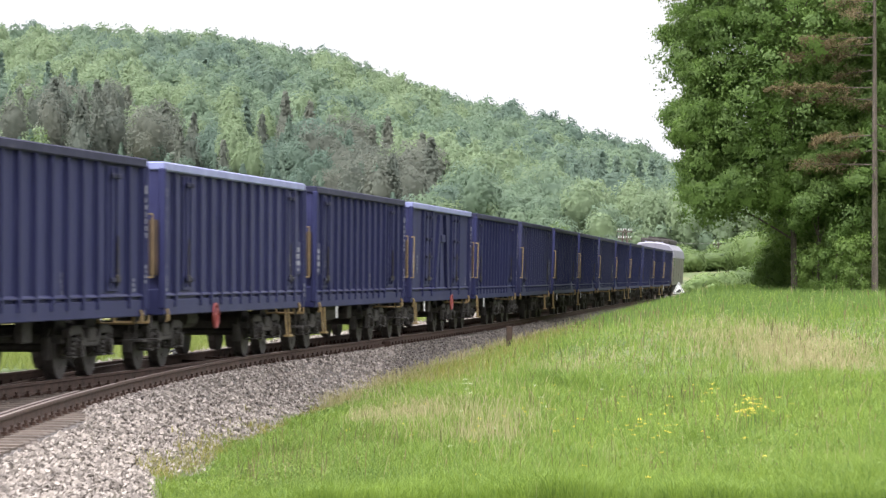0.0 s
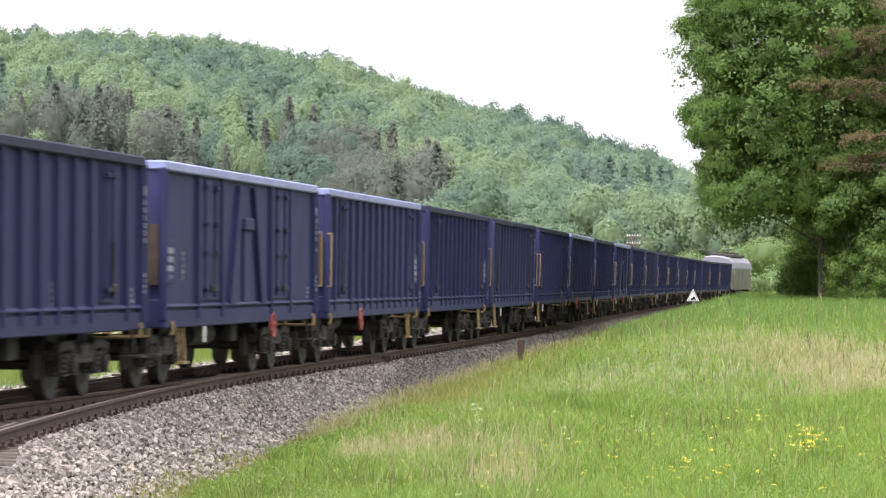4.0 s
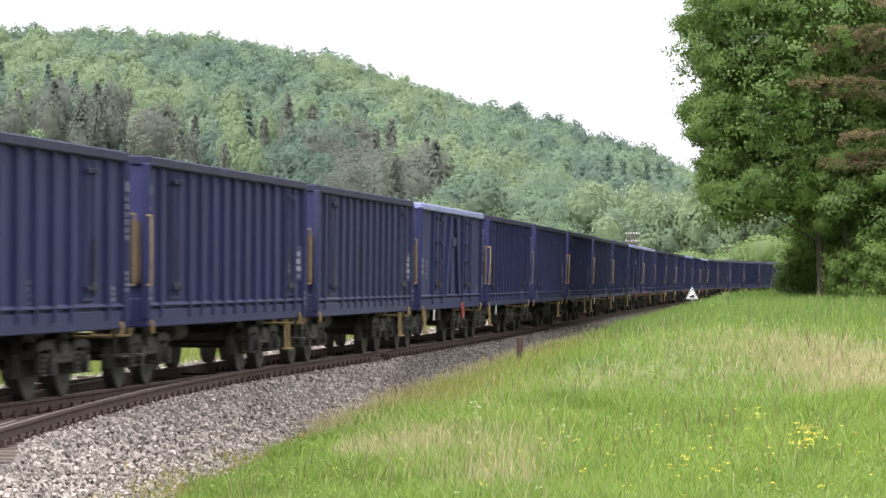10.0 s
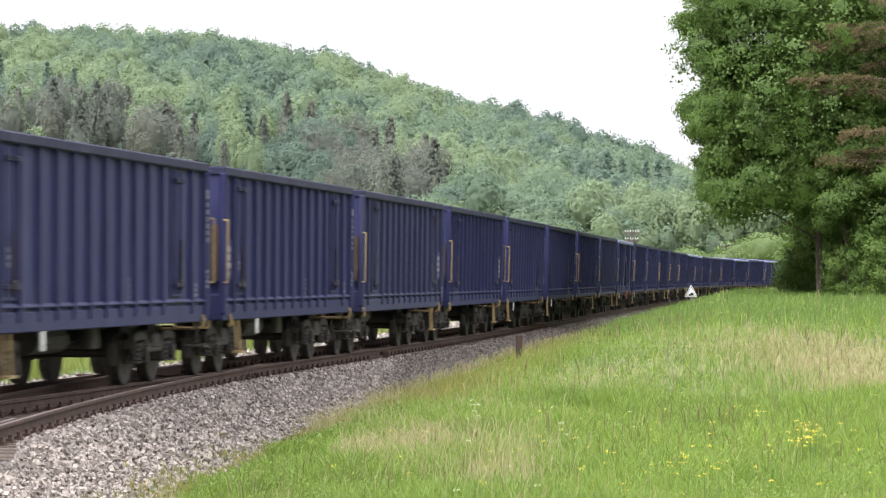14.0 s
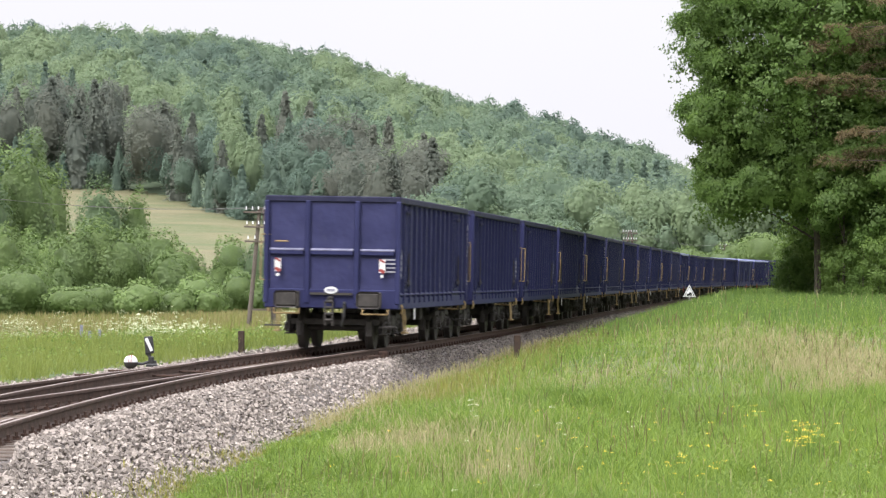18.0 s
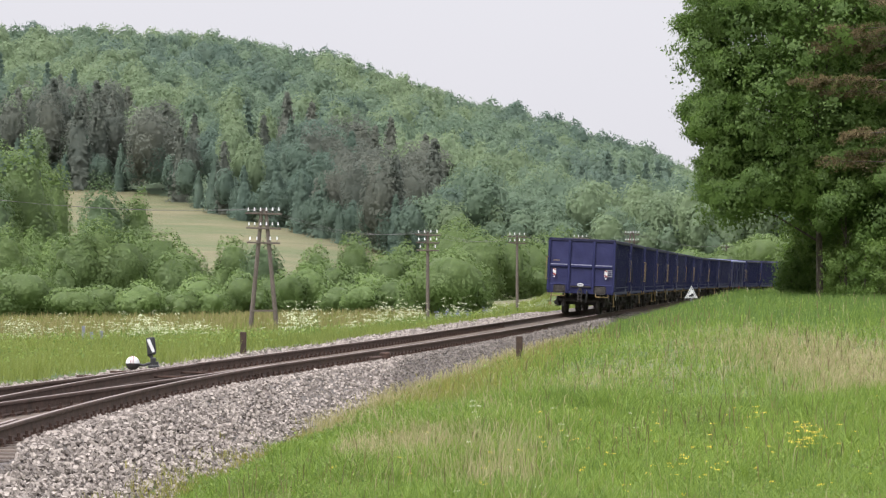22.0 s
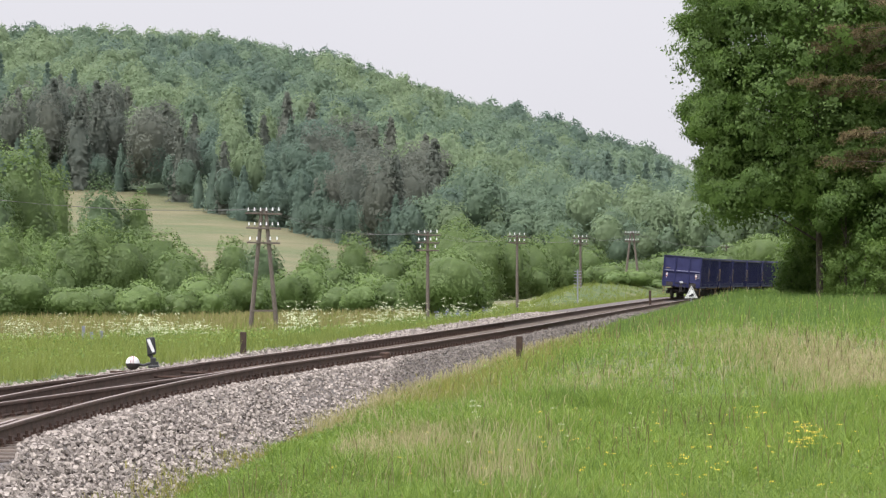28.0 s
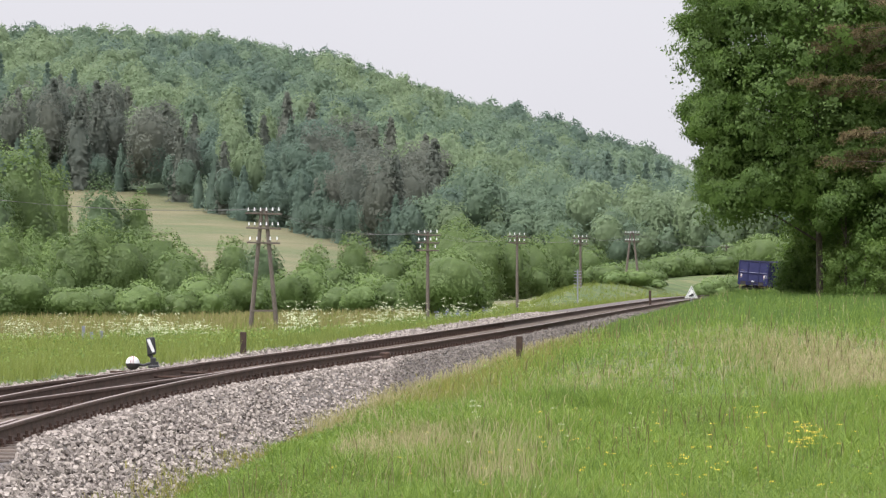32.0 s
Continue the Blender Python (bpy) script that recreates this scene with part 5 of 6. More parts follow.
def build_trees():
    say = "broad oak tree in fresh leaf at the meadow's edge"
    # the tall edge tree first, then those behind and beside it
    young = "young light green sapling in the wood's edge"
    tree(12.4, 112, 17, 4.5, -0.9, M_LEAF, 1, say, 84, 380, 3.1, bulge=0.3, skirt=48)
    tree(14.0, 116, 15, 3.6, 0.0, M_LEAF, 2, say, 46, 330, 2.1)
    tree(16.8, 112, 14, 3.4, 0.3, M_LEAF, 3, say, 40, 320, 2.1)
    tree(14.8, 124, 14, 3.0, -0.2, M_LEAF_LIGHT, 4, "tall young tree in light green leaf", 36, 300, 3.2)
    tree(18.0, 122, 15, 3.6, 0, M_LEAF, 5, say, 36, 300, 1.2)
    tree(17.0, 132, 15, 3.8, 0, M_LEAF, 6, say, 34, 260, 1.0)
    tree(20.6, 130, 15, 4.0, 0, M_LEAF, 7, say, 30, 220, 0.8)
    # saplings take the lighter leaf colour to offset the canopy's shade
    for k, (px, y, h, w) in enumerate(((1425, 119, 3.0, 0.8), (1445, 121, 4.2, 1.5), (1500, 120, 3.6, 1.5), (1555, 119, 4.4, 1.6), (1432, 117.5, 4.6, 0.8), (1522, 114, 3.2, 1.2), (1562, 113, 3.0, 1.2), (1485, 117, 3.0, 1.1))):
        tree((px - 784) / 6017 * y, y, h, w, 0, M_LEAF_LIGHT, 80 + k, young, 13, 100, 0.3, 0.11, 0.045)
    tree(16.2, 127, 6.0, 2.3, 0, M_LEAF, 12, "young green sapling in the wood's edge", 20, 220, 0.3, 0.14, 0.06)
    # four rear trees use the lighter leaf to brighten their shaded crowns
    tree(19.5, 150, 15, 4.3, 0, M_LEAF_LIGHT, 13, say, 30, 200, 0.5, 0.18)
    tree(23.5, 160, 15, 4.8, 0, M_LEAF_LIGHT, 14, say, 30, 200, 0.5, 0.18)
    tree(24.0, 190, 16, 4.8, 0, M_LEAF_LIGHT, 15, say, 30, 180, 0.5, 0.2)
    tree(28.6, 225, 16, 5.0, 0, M_LEAF_LIGHT, 16, say, 30, 180, 0.5, 0.22)
    tree(34.0, 262, 16, 5.4, 0, M_LEAF, 17, say, 30, 180, 0.4, 0.24)
    tree(40.5, 300, 16, 6.5, 0, M_LEAF, 18, say, 30, 180, 0.4, 0.26)
    tree(46.0, 345, 16, 6.5, 0, M_LEAF, 19, say, 30, 180, 0.4, 0.28)
    tree(14.4, 109.6, 6.4, 1.9, 0, M_LEAF, 31, "slender understorey tree in green leaf", 22, 220, 2.2, 0.12, 0.07)
    tree(13.0, 109.8, 5.6, 1.4, -0.2, M_LEAF, 32, "slender understorey tree in green leaf", 16, 220, 2.3, 0.12, 0.06)
    pine(14.7, 108, 13, 21, 3.1)
    tree(14.2, 112, 1.7, 0.55, 0, M_LEAF_LIGHT, 23, young, 9, 100, 0.3, 0.11, 0.03)
    tree(12.1, 116, 1.9, 0.6, 0, M_LEAF_LIGHT, 24, young, 9, 100, 0.3, 0.11, 0.03)
    for k, (px, y, h, w, m) in enumerate(((1402, 114, 1.5, 0.6, M_LEAF), (1488, 110, 1.9, 0.6, M_LEAF_LIGHT), (1530, 109, 2.8, 0.7, M_LEAF), (1562, 108, 2.3, 0.7, M_LEAF_LIGHT))):
        tree((px - 784) / 6017 * y, y, h, w, 0, m, 60 + k, young if m == M_LEAF_LIGHT else "young green sapling in the wood's edge", 10, 60, 0.2, 0.11, 0.03)
    # slim bare trunks in the wood's edge
    for k, (px, y, h) in enumerate(((1487, 116, 5), (1511, 114, 5))):
        x = (px - 784) / 6017 * y
        r = thing("sapling_trunk", "slim bare grey trunk in the wood's shade", "tree", "trees beside the line", m=Matrix.Translation((x, y, float(ground_height(x, y)))))
        part("trunk", rod(bmesh.new(), (0, 0, -0.2), (-0.75 * (k % 2) - 0.12, 0, h), 0.075, 8, 0.05), M_BARK, r)


# ---- grass and flowers ----
def blades(name, x, y, h, w, mat, label, rng, lean=0.25, head=0.0, tint=None, away=None):
    """Bent tapering blades rooted on the ground; head: share that carries a seed head."""
    n = len(x)
    z = ground_height(x, y) - 0.02
    a = rng.uniform(0, 6.283, n)
    side = np.stack([np.cos(a), np.sin(a) * 0.5, np.zeros(n)], -1) * (w / 2)[:, None]
    b = rng.uniform(0, 6.283, n) if away is None else away + rng.normal(size=n) * 0.7
    k = lean * rng.uniform(0.2, 1.4, n) * h
    bend = np.stack([np.cos(b) * k + 0.03 * h, np.sin(b) * k, np.zeros(n)], -1)
    root = np.stack([x, y, z], -1)
    up = np.zeros((n, 3))
    up[:, 2] = h
    mid = root + up * 0.55 + bend * 0.3
    tip = root + up * np.sqrt(np.clip(1 - (k / h) ** 2 * 0.5, 0.3, 1))[:, None] + bend
    if head:
        fat = np.where(rng.random(n) < head, 1.5, 0.7)[:, None]
        mid = root + up * 0.75 + bend * 0.5
        v = np.stack([root - side * 0.5, root + side * 0.5, mid + side * fat, mid - side * fat, tip], 1)
    else:
        v = np.stack([root - side, root + side, mid + side * 0.85, mid - side * 0.85, tip], 1)
    if not head and y.min() > 45:
        v = np.stack([root - side, root + side, tip], 1)
        tagged(new(name, arrays(name, v.reshape(-1, 3), None, np.arange(3 * n).reshape(n, 3), mat, tint=None if tint is None else np.repeat(tint, 3))), label, "grass", kind="stuff")
        return
    i = (np.arange(n) * 5)[:, None]
    tagged(new(name, arrays(name, v.reshape(-1, 3), i + np.array([[0, 1, 2, 3]]), i + np.array([[3, 2, 4]]), mat, tint=None if tint is None else np.repeat(tint, 5))), label, "grass", kind="stuff")


def verge(y):
    """Where the meadow's grass begins, right of the track."""
    return np.interp(y, [24, 28, 31.9, 34.4, 39, 44.7, 49.4, 54.5, 57.5, 60, 68, 75, 110, 200], [6.2, 5.2, 4.45, 4.2, 3.72, 3.3, 3.05, 2.95, 2.85, 2.6, 2.5, 2.45, 2.3, 2.3])


def build_meadow():
    rng = np.random.default_rng(21)

    def spread(n, r0, r1, power, px0=-160, px1=1760):
        r = r0 + (r1 - r0) * rng.random(n) ** power
        px = rng.uniform(px0, px1, n)
        return (px - 784) / 6017 * r, r

    def patch(x, y, step, seed):
        return wave(x * 1.0 + seed * 13.1, y * 0.45 + seed * 7.7, step, 1.0) + 0.5 * wave(x + seed, y * 0.5, step * 0.3, 1.0)

    def keep(x, y, rule):
        lat, g, s = beside(x, y)
        ok = rule(x, y, lat)
        return x[ok], y[ok]

    near = lambda y: np.clip(y / 36, 0.8, 5)
    tufts = lambda x, y: 0.6 + 0.4 * np.clip(patch(x, y, 0.35, 4) + 0.5, 0, 1.5)

    def sward(name, x, y, per, mat, label, low, high, wide, lean, bias=0.0):
        """Tufts: blades that spread from a shared root and share a tone."""
        n = len(x)
        off = beside(x, y)[0] - verge(y)
        tall = np.where(off < -4, 1.0, np.clip(0.5 + 0.3 * off, 0.42, 1.05)) * (0.62 + 0.45 * np.clip(patch(x, y, 0.7, 4) + 0.5, 0, 1.4)) * np.interp(y, [45, 57, 66, 90], [1.0, 1.1, 1.05, 1.0])
        tone = np.clip(0.5 + bias + 0.16 * patch(x, y, 1.6, 9) + 0.12 * patch(x, y, 5.0, 14) + rng.normal(size=n) * 0.2, 0, 1)
        a, r = rng.uniform(0, 6.283, n * per), np.abs(rng.normal(size=n * per)) * 0.05 * np.repeat(np.clip(y / 36, 1, 3.5) ** 0.7, per)
        bx, by = np.repeat(x, per) + np.cos(a) * r, np.repeat(y, per) + np.sin(a) * r
        blades(name, bx, by, rng.uniform(low, high, n * per) * np.repeat(tall, per), rng.uniform(0.6, 1.3, n * per) * wide * near(by), mat, label, rng, lean, 0.0, np.repeat(tone, per), a)

    def meadow(x, y, l):
        return l > verge(y) + 0.22 * patch(x, y, 0.8, 2) + 0.15

    # a green sward of tufts over the whole meadow, shorter beside the ballast
    x, y = keep(*spread(41000, 26.5, 56, 1.2, -60, 1840), meadow)
    sward("meadow_grass", x, y, 7, M_GRASS, "lush bright green meadow grass in tufts", 0.16, 0.40, 0.0082, 0.75)
    x, y = keep(*spread(21000, 45.2, 150, 1.35), meadow)
    sward("far_meadow_grass", x, y, 7, M_GRASS, "green meadow grass rising towards the trees", 0.18, 0.42, 0.0085, 0.6, -0.04)
    # rank growth along the foot of the ballast, with orange dry tips
    yy = 56.5 + 34 * rng.random(2600) ** 1.3
    tx, th = np.interp(yy, GY, GX), np.interp(yy, GY, GT)
    x, y = keep(tx + (verge(yy) + 0.25 + np.abs(rng.normal(size=2600)) * 0.8) / np.cos(th), yy, lambda x, y, l: l > verge(y))
    sward("rank_grass", x, y, 6, M_GRASS_RANK, "tall yellowing grass along the foot of the ballast", 0.2, 0.42, 0.007, 0.5)
    # scattered weeds among the stones at the foot of the ballast
    yy = 31 + 40 * rng.random(900) ** 1.2
    tx, th = np.interp(yy, GY, GX), np.interp(yy, GY, GT)
    x, y = tx + (verge(yy) + 0.1 - np.abs(rng.normal(size=900)) * 0.22) / np.cos(th), yy
    sward("ballast_weeds", x, y, 5, M_GRASS_RANK, "small weeds among the stones at the ballast's foot", 0.16, 0.34, 0.008, 0.8)
    # taller pale stems in loose drifts
    x, y = keep(*spread(30000, 29, 150, 1.7), lambda x, y, l: (l > verge(y) + 0.6) & (rng.random(len(x)) < 0.8 * smooth(-0.2, 0.9, patch(x, y, 2.2, 3)) + 0.14))
    blades("tall_grass", x, y, rng.uniform(0.2, 0.5, len(x)), rng.uniform(0.003, 0.006, len(x)) * near(y), M_GRASS_PALE, "tall pale green flowering grass", rng, 0.5, 0.4)
    # dark heads of plantain and sorrel on bare stems
    x, y = keep(*spread(9000, 29, 100, 1.5), lambda x, y, l: (l > verge(y) + 0.8) & (patch(x, y, 1.8, 17) + rng.normal(size=len(x)) * 0.5 > 0.3))
    blades("plantain_stems", x, y, rng.uniform(0.28, 0.55, len(x)), rng.uniform(0.004, 0.007, len(x)) * near(y), M_SORREL, "thin stems with dark plantain heads", rng, 0.25, 0.8)
    # broad-leaved herbs, clover and sorrel heads mixed into the grass
    for name, n, r1, mat, label, size, up in (("meadow_herbs", 90000, 130, M_HERB, "small broad-leaved herbs among the grass", 0.014, 0.24), ("sorrel_heads", 16000, 95, M_SORREL, "brownish sorrel and plantain heads in the grass", 0.009, 0.36)):
        x, y = keep(*spread(n, 29, r1, 1.7), lambda x, y, l: (l > verge(y) + 0.2) & (patch(x, y, 0.9, 5 if mat == M_HERB else 12) + rng.normal(size=len(x)) * 0.5 > 0.05))
        c = np.stack([x, y, ground_height(x, y) + up * tufts(x, y) * rng.uniform(0.45, 1.1, len(x))], -1)
        v, q, o = leaves(c, np.tile([0.0, -0.5, 0.8], (len(x), 1)), size * near(y) ** 0.8, rng, 0.7, 1.2)
        tagged(new(name, arrays(name, v, None, q, mat)), label, "herbs", kind="stuff")
    x, y = keep(*spread(26000, 50, 170, 1.3, -160, 1000), lambda x, y, l: (l < -3.6) & (patch(x, y, 1.2, 19) + rng.normal(size=len(x)) * 0.5 > 0.1))
    c = np.stack([x, y, ground_height(x, y) + rng.uniform(0.12, 0.42, len(x))], -1)
    v, q, o = leaves(c, np.tile([0.0, -0.5, 0.8], (len(x), 1)), 0.014 * near(y) ** 0.8, rng, 0.7, 1.2)
    tagged(new("valley_herbs", arrays("valley_herbs", v, None, q, M_HERB)), "broad-leaved herbs in the valley meadow", "herbs", kind="stuff")
    # straw coloured drifts
    xs, ys = [], []
    for px, d, sp, sd, n in ((1540, 62, 75, 4.0, 4200), (1440, 68, 70, 4, 2600), (1330, 74, 90, 4, 1500), (740, 46, 42, 2.4, 1500), (650, 43, 30, 1.8, 800), (850, 50, 60, 4, 900), (1000, 58, 80, 4, 600)):
        yy = d + rng.normal(size=n) * sd
        xs.append((px + rng.normal(size=n) * sp - 784) / 6017 * yy)
        ys.append(yy)
    yy = 51 + 50 * rng.random(2200) ** 1.5
    tx, th = np.interp(yy, GY, GX), np.interp(yy, GY, GT)
    xs.append(tx + (verge(yy) + np.abs(rng.normal(size=2200)) * 0.5 - 0.1) / np.cos(th))
    ys.append(yy)
    x, y = keep(np.concatenate(xs), np.concatenate(ys), lambda x, y, l: l > verge(y) - 0.25)
    blades("straw_grass", x, y, rng.uniform(0.16, 0.42, len(x)), rng.uniform(0.0035, 0.0065, len(x)) * near(y), M_GRASS_DRY, "dry straw coloured grass in drifts", rng, 0.6, 0.5)
    x, y = keep(*spread(1500, 30, 120, 1.5), lambda x, y, l: l > verge(y) + 1)
    yy = 40 + rng.normal(size=1100) * 4.5
    x, y = np.concatenate([x, (885 + rng.normal(size=1100) * 75 - 784) / 6017 * yy]), np.concatenate([y, yy])
    x, y = keep(x, y, lambda x, y, l: l > verge(y) + 0.4)
    blades("seeding_grass", x, y, rng.uniform(0.25, 0.55, len(x)), rng.uniform(0.0025, 0.005, len(x)) * near(y), M_GRASS_DRY, "thin seeding stems among the grass", rng, 0.4, 0.9)
    # darker grass under the trees, their shade put into its colour
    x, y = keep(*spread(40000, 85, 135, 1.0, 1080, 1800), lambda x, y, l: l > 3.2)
    blades("shaded_grass", x, y, rng.uniform(0.2, 0.45, len(x)), rng.uniform(0.006, 0.01, len(x)) * near(y) * 0.7, M_GRASS_DARK, "grass before the trees, its green darkened for their shade", rng, 0.35)
    # the wide meadow across the line
    x, y = keep(*spread(19000, 46, 150, 1.4, -160, 1100), lambda x, y, l: l < -3.3 - 0.5 * patch(x, y, 1.5, 6))
    sward("valley_grass", x, y, 6, M_GRASS_VALLEY, "yellowish green grass of the valley meadow", 0.22, 0.46, 0.008, 0.5)
    x, y = keep(*spread(16000, 150, 340, 1.0, -160, 1420), lambda x, y, l: l < -3.6)
    sward("far_valley_grass", x, y, 5, M_GRASS_VALLEY, "tall green grass before the valley bushes", 0.3, 0.6, 0.008, 0.4)
    x, y = keep(*spread(42000, 95, 330, 0.9, -160, 1250), lambda x, y, l: (l < -12) & (bearing(x, y) < 760 + 60 * patch(x, y, 9, 3)) & (patch(x, y * 0.3, 6, 8) + (y - 190) / 80 > rng.normal(size=len(x)) * 0.6))
    blades("ripe_grass", x, y, rng.uniform(0.4, 0.8, len(x)), rng.uniform(0.004, 0.008, len(x)) * near(y), M_GRASS_RIPE, "ripe tan grass of the valley meadow", rng, 0.3, 0.5)


def flowers(name, x, y, h, size, per, mat, label, rng, flat=True):
    """Flower heads on stems: little clusters of petals."""
    n = len(x)
    z = ground_height(x, y) + h
    c = np.repeat(np.stack([x, y, z], -1), per, 0)
    o = rng.normal(size=(n * per, 3)) * np.array([1, 1, 0.25 if flat else 2.2])
    c = c + o * np.repeat(size, per)[:, None] * 1.1
    v, q, o = leaves(c, np.tile([0.0, -0.3, 1.0], (n * per, 1)), np.repeat(size, per) * 0.5, rng, 0.5)
    tagged(new(name, arrays(name, v, None, q, mat)), label, "flowers", kind="stuff")
    blades(name.replace("heads", "stems"), x, y, h, np.full(n, 0.008) * np.clip(y / 60, 1, 3), M_GRASS_DARK, "thin green flower stems", rng, 0.05)


def build_flowers():
    rng = np.random.default_rng(31)

    def group(px, y, spread_px, spread_y, n):
        yy = y + rng.normal(size=n) * spread_y
        return (px + rng.normal(size=n) * spread_px - 784) / 6017 * yy, yy

    # cow parsley across the line
    xs, ys = [], []
    for px, y, sp, sy, n in ((85, 150, 50, 14, 30), (190, 140, 25, 8, 14), (262, 122, 24, 7, 46), (340, 128, 26, 7, 24), (515, 126, 18, 7, 24), (545, 108, 8, 4, 12), (655, 128, 24, 6, 26), (715, 136, 22, 6, 28), (790, 158, 20, 6, 16), (860, 184, 22, 7, 12), (950, 216, 30, 8, 8), (10, 160, 40, 12, 30)):
        x, y_ = group(px, y, sp, sy, n)
        xs.append(x)
        ys.append(y_)
    x, y = np.concatenate(xs), np.concatenate(ys)
    tall = np.repeat(rng.uniform(0.65, 1.3, len(x)), 7)
    x, y = np.repeat(x, 7) + rng.normal(size=7 * len(x)) * 0.24, np.repeat(y, 7) + rng.normal(size=7 * len(y)) * 0.3
    ok = beside(x, y)[0] < -3.5
    x, y, tall = x[ok], y[ok], tall[ok] * rng.uniform(0.45, 1.0, ok.sum())
    flowers("cow_parsley_heads", x, y, tall, rng.uniform(0.025, 0.055, len(x)), 6, M_PETAL_WHITE, "white cow parsley in the valley meadow", rng)
    x, y = group(815, 190, 24, 7, 16)
    flowers("lupin_heads", x, y, rng.uniform(0.35, 0.7, len(x)), np.full(len(x), 0.05), 40, M_PETAL_BLUE, "blue lupin spikes in the valley meadow", rng, False)
    x, y = group(845, 47, 7, 0.5, 7)
    x2, y2 = group(1010, 39, 120, 4, 9)
    x, y = np.concatenate([x, x2]), np.concatenate([y, y2])
    flowers("meadow_umbel_heads", x, y, rng.uniform(0.35, 0.55, len(x)), np.full(len(x), 0.02), 8, M_PETAL_WHITE, "small white umbels in the meadow grass", rng)
    x, y = group(1425, 41, 14, 0.8, 42)
    x2, y2 = group(1150, 38, 200, 4.5, 80)
    x3, y3 = group(1330, 46, 20, 1.0, 12)
    x, y = np.concatenate([x, x2, x3]), np.concatenate([y, y2, y3])
    ok = beside(x, y)[0] > 4.5
    flowers("buttercup_heads", x[ok], y[ok], rng.uniform(0.3, 0.55, ok.sum()), np.full(ok.sum(), 0.016), 7, M_PETAL_YELLOW, "yellow buttercups in the meadow grass", rng)


# ---- along the line ----
def at_px(px, y):
    x = (px - 784) / 6017 * y
    return x, y, float(ground_height(x, y))


def telegraph_pole(px, y, top, twin, arms, wide):
    """top: the pole's height over the rail level."""
    x, y, z = at_px(px, y)
    root = thing("telegraph_pole", "weathered twin-legged wooden telegraph pole with white insulators" if twin else "weathered wooden telegraph pole with white insulators", "telegraph pole", "telegraph poles along the line", m=Matrix.Translation((x, y, z)))
    h = top - z
    for k in ((-1, 1) if twin else (0,)):
        part("leg" if twin else "pole", rod(bmesh.new(), (0.75 * k, 0, -0.4), (0.1 * k, 0, h), 0.13, 10, 0.1), M_POLE, root)
    if twin:
        part("brace", new_box((0, -0.1, 1.1), (1.35, 0.08, 0.1)), M_POLE, root)
    heads = []
    for a in range(arms):
        za = h - 0.28 - 0.78 * a if twin else h - 0.2 - 0.5 * a
        wa = wide * (1 - 0.04 * a)
        arm = part("cross_arm", new_box((0, -0.14, za), (wa, 0.1, 0.1), Matrix.Rotation(0.03, 4, "Y"), 0.01), M_POLE, root)
        n = (6 if twin else 4) - (a == 2)
        for k in range(n):
            f = (k + 0.5) / n * 2 - 1
            if abs(f) < 0.1:
                continue
            ins = bmesh.new()
            rod(ins, (f * wa / 2, -0.14, za + 0.16), (f * wa / 2, -0.14, za + 0.28), 0.05, 10, 0.03)
            rod(ins, (f * wa / 2, -0.14, za + 0.28), (f * wa / 2, -0.14, za + 0.33), 0.035, 8, 0.02)
            part("insulator", ins, M_INSULATOR, arm, "white porcelain insulator")
            part("pin", rod(bmesh.new(), (f * wa / 2, -0.14, za), (f * wa / 2, -0.14, za + 0.18), 0.015, 6), M_CHAIR, arm)
            if a == 0:
                heads.append(Vector((x + f * wa / 2, y - 0.14, z + za + 0.26)))
    return heads


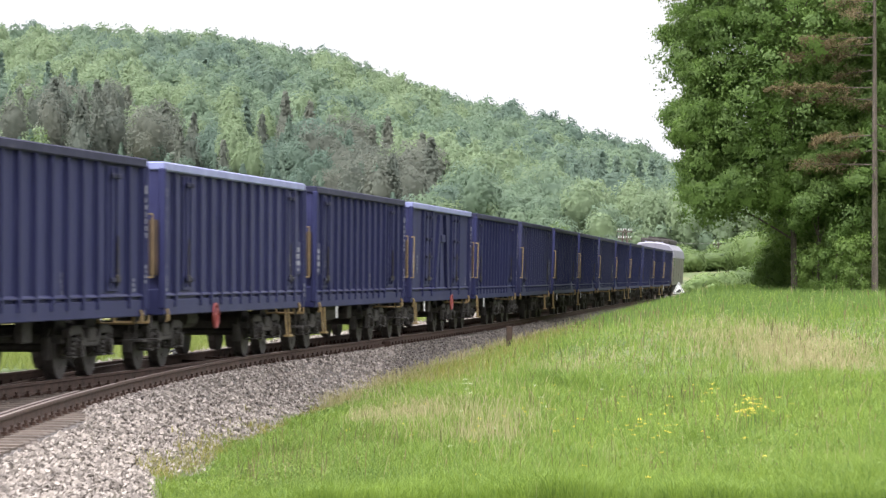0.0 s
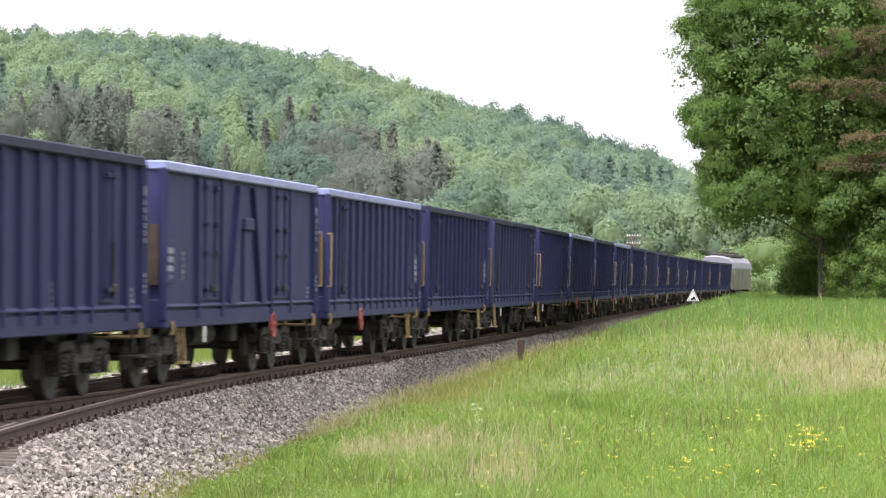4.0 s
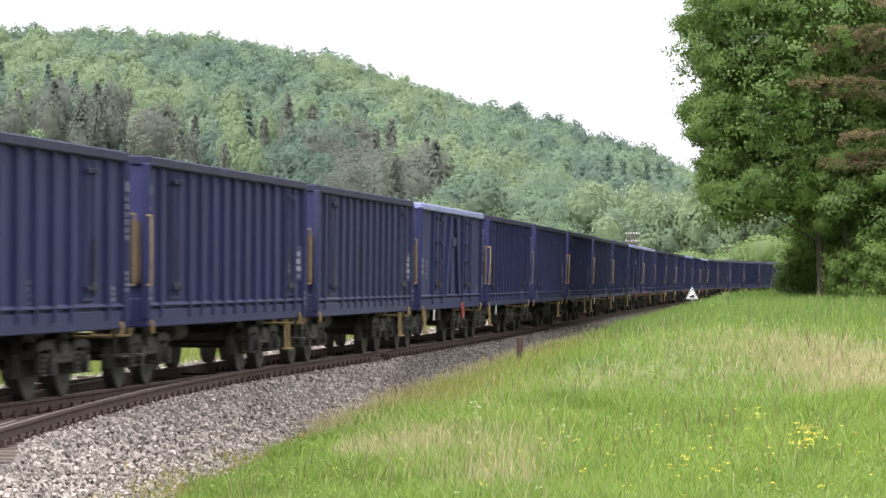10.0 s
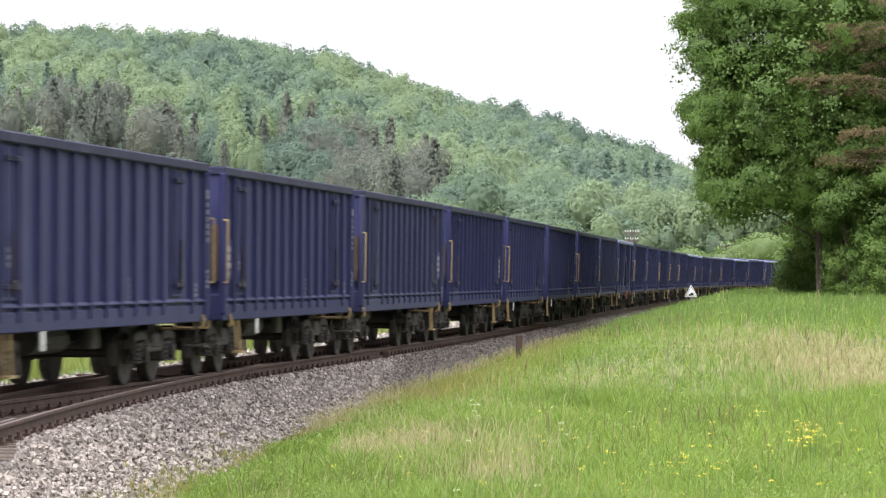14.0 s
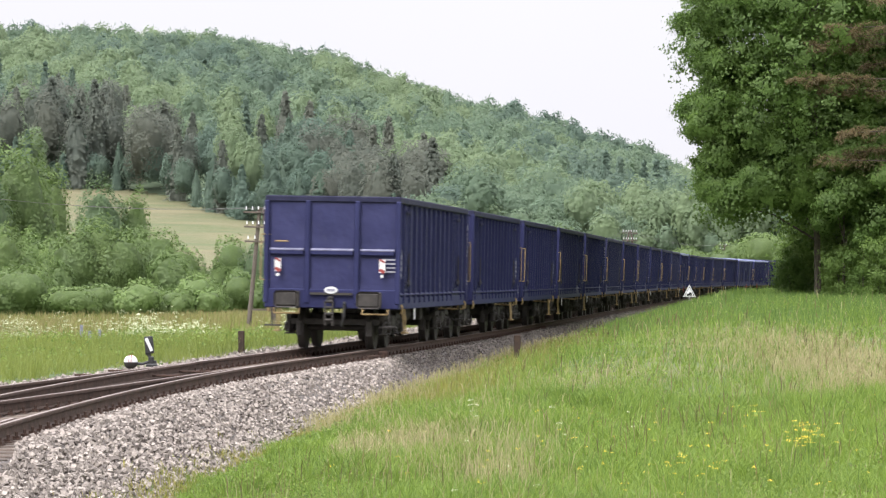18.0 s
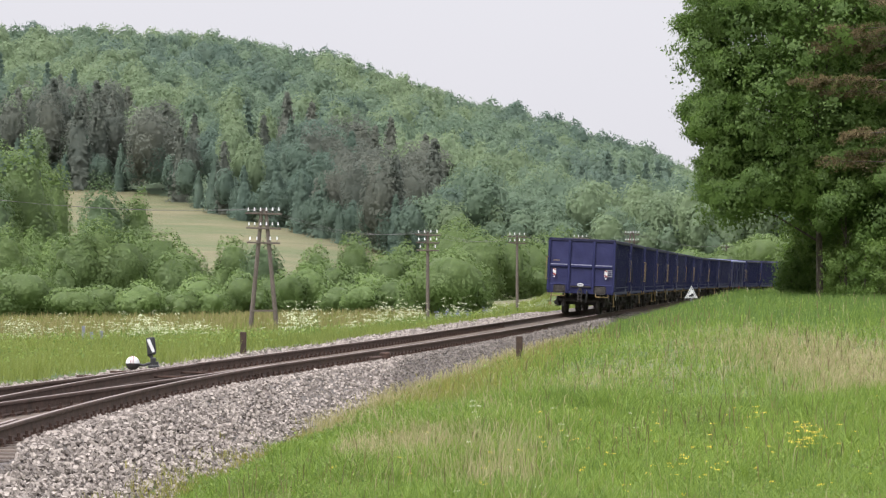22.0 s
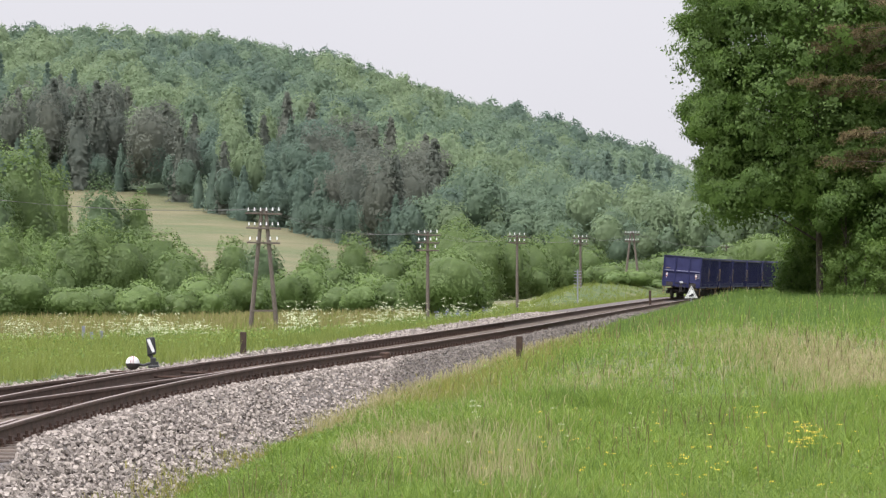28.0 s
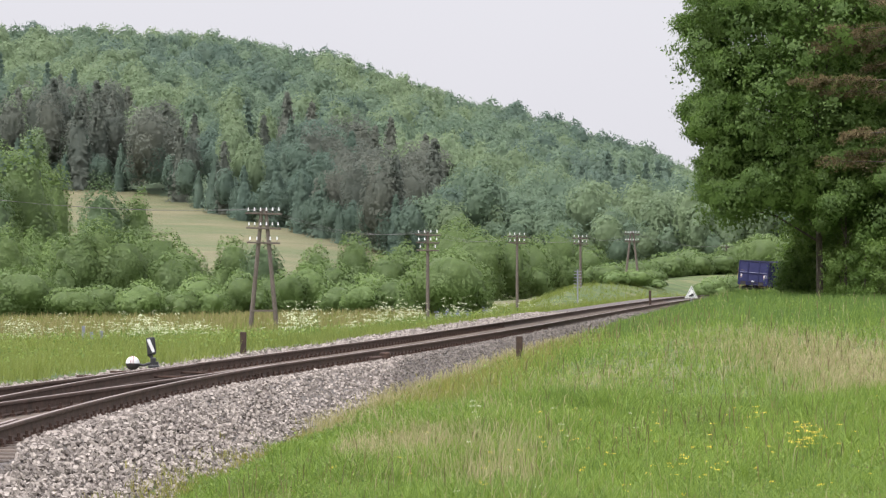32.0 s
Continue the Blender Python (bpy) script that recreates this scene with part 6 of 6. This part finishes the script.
def build_lineside():
    poles = [telegraph_pole(467, 182, 5.15, True, 3, 1.95), telegraph_pole(757, 222, 4.4, False, 3, 1.6), telegraph_pole(915, 272, 4.85, False, 2, 1.55),
             telegraph_pole(1027, 312, 5.15, False, 2, 1.5), telegraph_pole(1118, 352, 6.1, True, 2, 1.6), telegraph_pole(1285, 440, 5.4, False, 2, 1.5)]
    first = [Vector((-26 - k * 0.3, 130, 5.9)) for k in range(6)]
    wires = bmesh.new()
    for a, b in zip([first] + poles, poles):
        for k in (0, len(b) // 2, len(b) - 1):
            p, q = a[min(k, len(a) - 1)], b[k]
            last = p
            for i in range(1, 9):
                f = i / 8
                c = p.lerp(q, f) - Vector((0, 0, 0.7 * 4 * f * (1 - f)))
                rod(wires, last, c, 0.007, 4)
                last = c
    tagged(part("telegraph_wires", wires, M_WIRE), "thin sagging telegraph wires between the poles", "wires", kind="structure")
    # short posts of old rail
    for px, y, base, h, label in ((919, 76, 0.22, 0.68, "dark wooden marker post at the ballast's foot"), (431, 81, 0.23, 0.52, "rusty brown marker post beside the points"), (1150, 205, 0.66, 0.6, "dark marker post beyond the rails")):
        x, y, z = at_px(px, y)
        h = base - z
        r = thing("marker_post", label, "post", "marker posts", m=Matrix.Translation((x, y, z)))
        b = new_box((0, 0, h / 2 - 0.1), (0.15, 0.12, h + 0.2), None, 0.015)
        part("post", b, M_BOARD, r)
        sp = bmesh.new()
        for k in range(3):
            rod(sp, (0.01, -0.058, h - 0.06 - 0.15 * k), (0.01, -0.048, h - 0.06 - 0.15 * k), 0.014, 8)
        part("rivet", sp, M_LETTER, r)
    # a few grey stakes left standing in the meadow
    for px, y, h, lean in ((148, 113, 0.62, 0.04), (164, 114, 0.42, -0.06), (180, 113.5, 0.45, 0.02)):
        x, y, z = at_px(px, y)
        r = thing("stake", "short weathered blue-grey wooden stake in the meadow grass", "stake", "stakes in the meadow", m=Matrix.Translation((x, y, z)))
        b = new_box((0, 0, h / 2 - 0.1), (0.1, 0.08, h + 0.2), Matrix.Rotation(lean, 4, "Y"), 0.015)
        part("post", b, M_STAKE, r)
        part("cap", new_box((lean * 0.4, 0, h + 0.01), (0.11, 0.09, 0.03), Matrix.Rotation(lean, 4, "Y"), 0.008), M_STAKE, r)
    # points lever with its counterweight and target
    x, y, z = at_px(270, 66)
    r = thing("points_lever", "black points indicator with white stripe and white counterweight ball", "points lever", m=Matrix.Translation((x, y, z)))
    b = new_box((0.03, 0, 0.05), (0.2, 0.3, 0.1), None, 0.02)
    box(b, (0.02, 0, 0.16), (0.1, 0.14, 0.16), None, 0.02)
    box(b, (0.09, 0, 0.12), (0.06, 0.1, 0.08), None, 0.01)
    rod(b, (0.0, 0, 0.16), (-0.02, 0, 0.34), 0.03, 8)
    rod(b, (-0.02, 0, 0.24), (-0.09, 0, 0.3), 0.018, 6)
    rod(b, (0, 0, 0.14), (-0.16, -0.03, 0.09), 0.028, 8)
    rod(b, (-0.16, -0.03, 0.09), (-0.32, -0.05, 0.11), 0.028, 8)
    part("stand", b, M_BLACK, r)
    t = part("indicator", new_box((-0.02, 0, 0.46), (0.17, 0.1, 0.34), Matrix.Rotation(-0.1, 4, "Y"), 0.02), M_BLACK, r)
    part("white_stripe", new_box((-0.02, -0.056, 0.47), (0.06, 0.008, 0.27), Matrix.Rotation(-0.42, 4, "Y")), M_WHITE, t)
    # the weight: white above, dark below, with two stripes over the top
    def cap(sign, radius):
        rows = np.linspace(0, math.pi / 2, 7)
        pts = [(-0.37 + radius * math.cos(e) * math.cos(u), -0.06 + radius * math.cos(e) * math.sin(u), 0.13 + sign * radius * math.sin(e)) for e in rows for u in np.linspace(0, math.tau, 24, False)]
        quads = [(i * 24 + j, i * 24 + (j + 1) % 24, (i + 1) * 24 + (j + 1) % 24, (i + 1) * 24 + j)[::sign] for i in range(6) for j in range(24)]
        return arrays("cap", np.array(pts), np.array(quads), None, None, True)
    weight = part("counterweight", cap(1, 0.135), M_WHITE, r, "white painted counterweight")
    part("dark_base", cap(-1, 0.138), M_IRON, weight, "dark lower half")
    for o in (-0.026, 0.018):
        st = bmesh.new()
        for k in range(6):
            e = radians(8 + 14 * k)
            box(st, (-0.37 + o, -0.06 - 0.137 * math.cos(e), 0.13 + 0.137 * math.sin(e)), (0.013, 0.036, 0.006), Matrix.Rotation(radians(90) - e, 4, "X"))
        part("dark_stripe", st, M_RED, weight, "dull red stripe")
    # rail lubricator box
    p = on_track(20.9, 1.05, -0.12)
    r = thing("track_box", "small dark iron box bolted beside the rail", "box", m=Matrix.Translation(p))
    bx = new_box((0, 0, 0), (0.22, 0.35, 0.2), None, 0.03)
    rod(bx, (-0.6, -1.3, -0.03), (0, 0, -0.03), 0.05, 6)
    part("housing", bx, M_CHAIR, r)
    # triangular warning board
    x, y, z = at_px(1223, 182)
    base = 0.36 - z
    r = thing("warning_board", "white triangular railway board with a black emblem", "sign", m=Matrix.Translation((x, y, z)))
    part("post", rod(bmesh.new(), (0, 0.03, -0.2), (0, 0.03, base + 0.3), 0.03, 8), M_LETTER, r)

    def tri(k, d, up):
        b = bmesh.new()
        lo = [b.verts.new((a * k, yy, base + 0.22 + c * k + up)) for yy in (-d, 0.0) for a, c in ((-0.34, -0.22), (0.34, -0.22), (0, 0.44))]
        b.faces.new(lo[:3])
        b.faces.new(lo[3:][::-1])
        for i in range(3):
            b.faces.new((lo[i], lo[i + 3], lo[(i + 1) % 3 + 3], lo[(i + 1) % 3]))
        return b
    bd = part("board", tri(1.0, 0.02, 0), M_WHITE, r)
    part("rim", tri(0.82, 0.026, 0), M_BLACK, bd)
    part("face", tri(0.7, 0.032, 0), M_WHITE, bd)
    em = new_box((0, -0.036, base + 0.13), (0.26, 0.008, 0.09), Matrix.Rotation(-0.12, 4, "Y"))
    box(em, (0.04, -0.036, base + 0.2), (0.12, 0.008, 0.07))
    part("emblem", em, M_BLACK, bd)
    # pale stepped mast
    x, y, z = at_px(1022, 238)
    r = thing("stepped_mast", "pale grey metal mast with short rungs", "mast", m=Matrix.Translation((x, y, z)))
    part("mast", rod(bmesh.new(), (0, 0, -0.3), (0, 0, 1.97 - z), 0.05, 8), M_LETTER, r)
    for k in range(6):
        part("rung", new_box((0, -0.05, 1.85 - z - 0.22 * k), (0.55, 0.04, 0.04)), M_LETTER, r)


build_ground()
build_track()
build_stones()
build_train()
build_far_woods()
build_valley()
build_trees()
build_lineside()
build_meadow()
build_flowers()
motions()
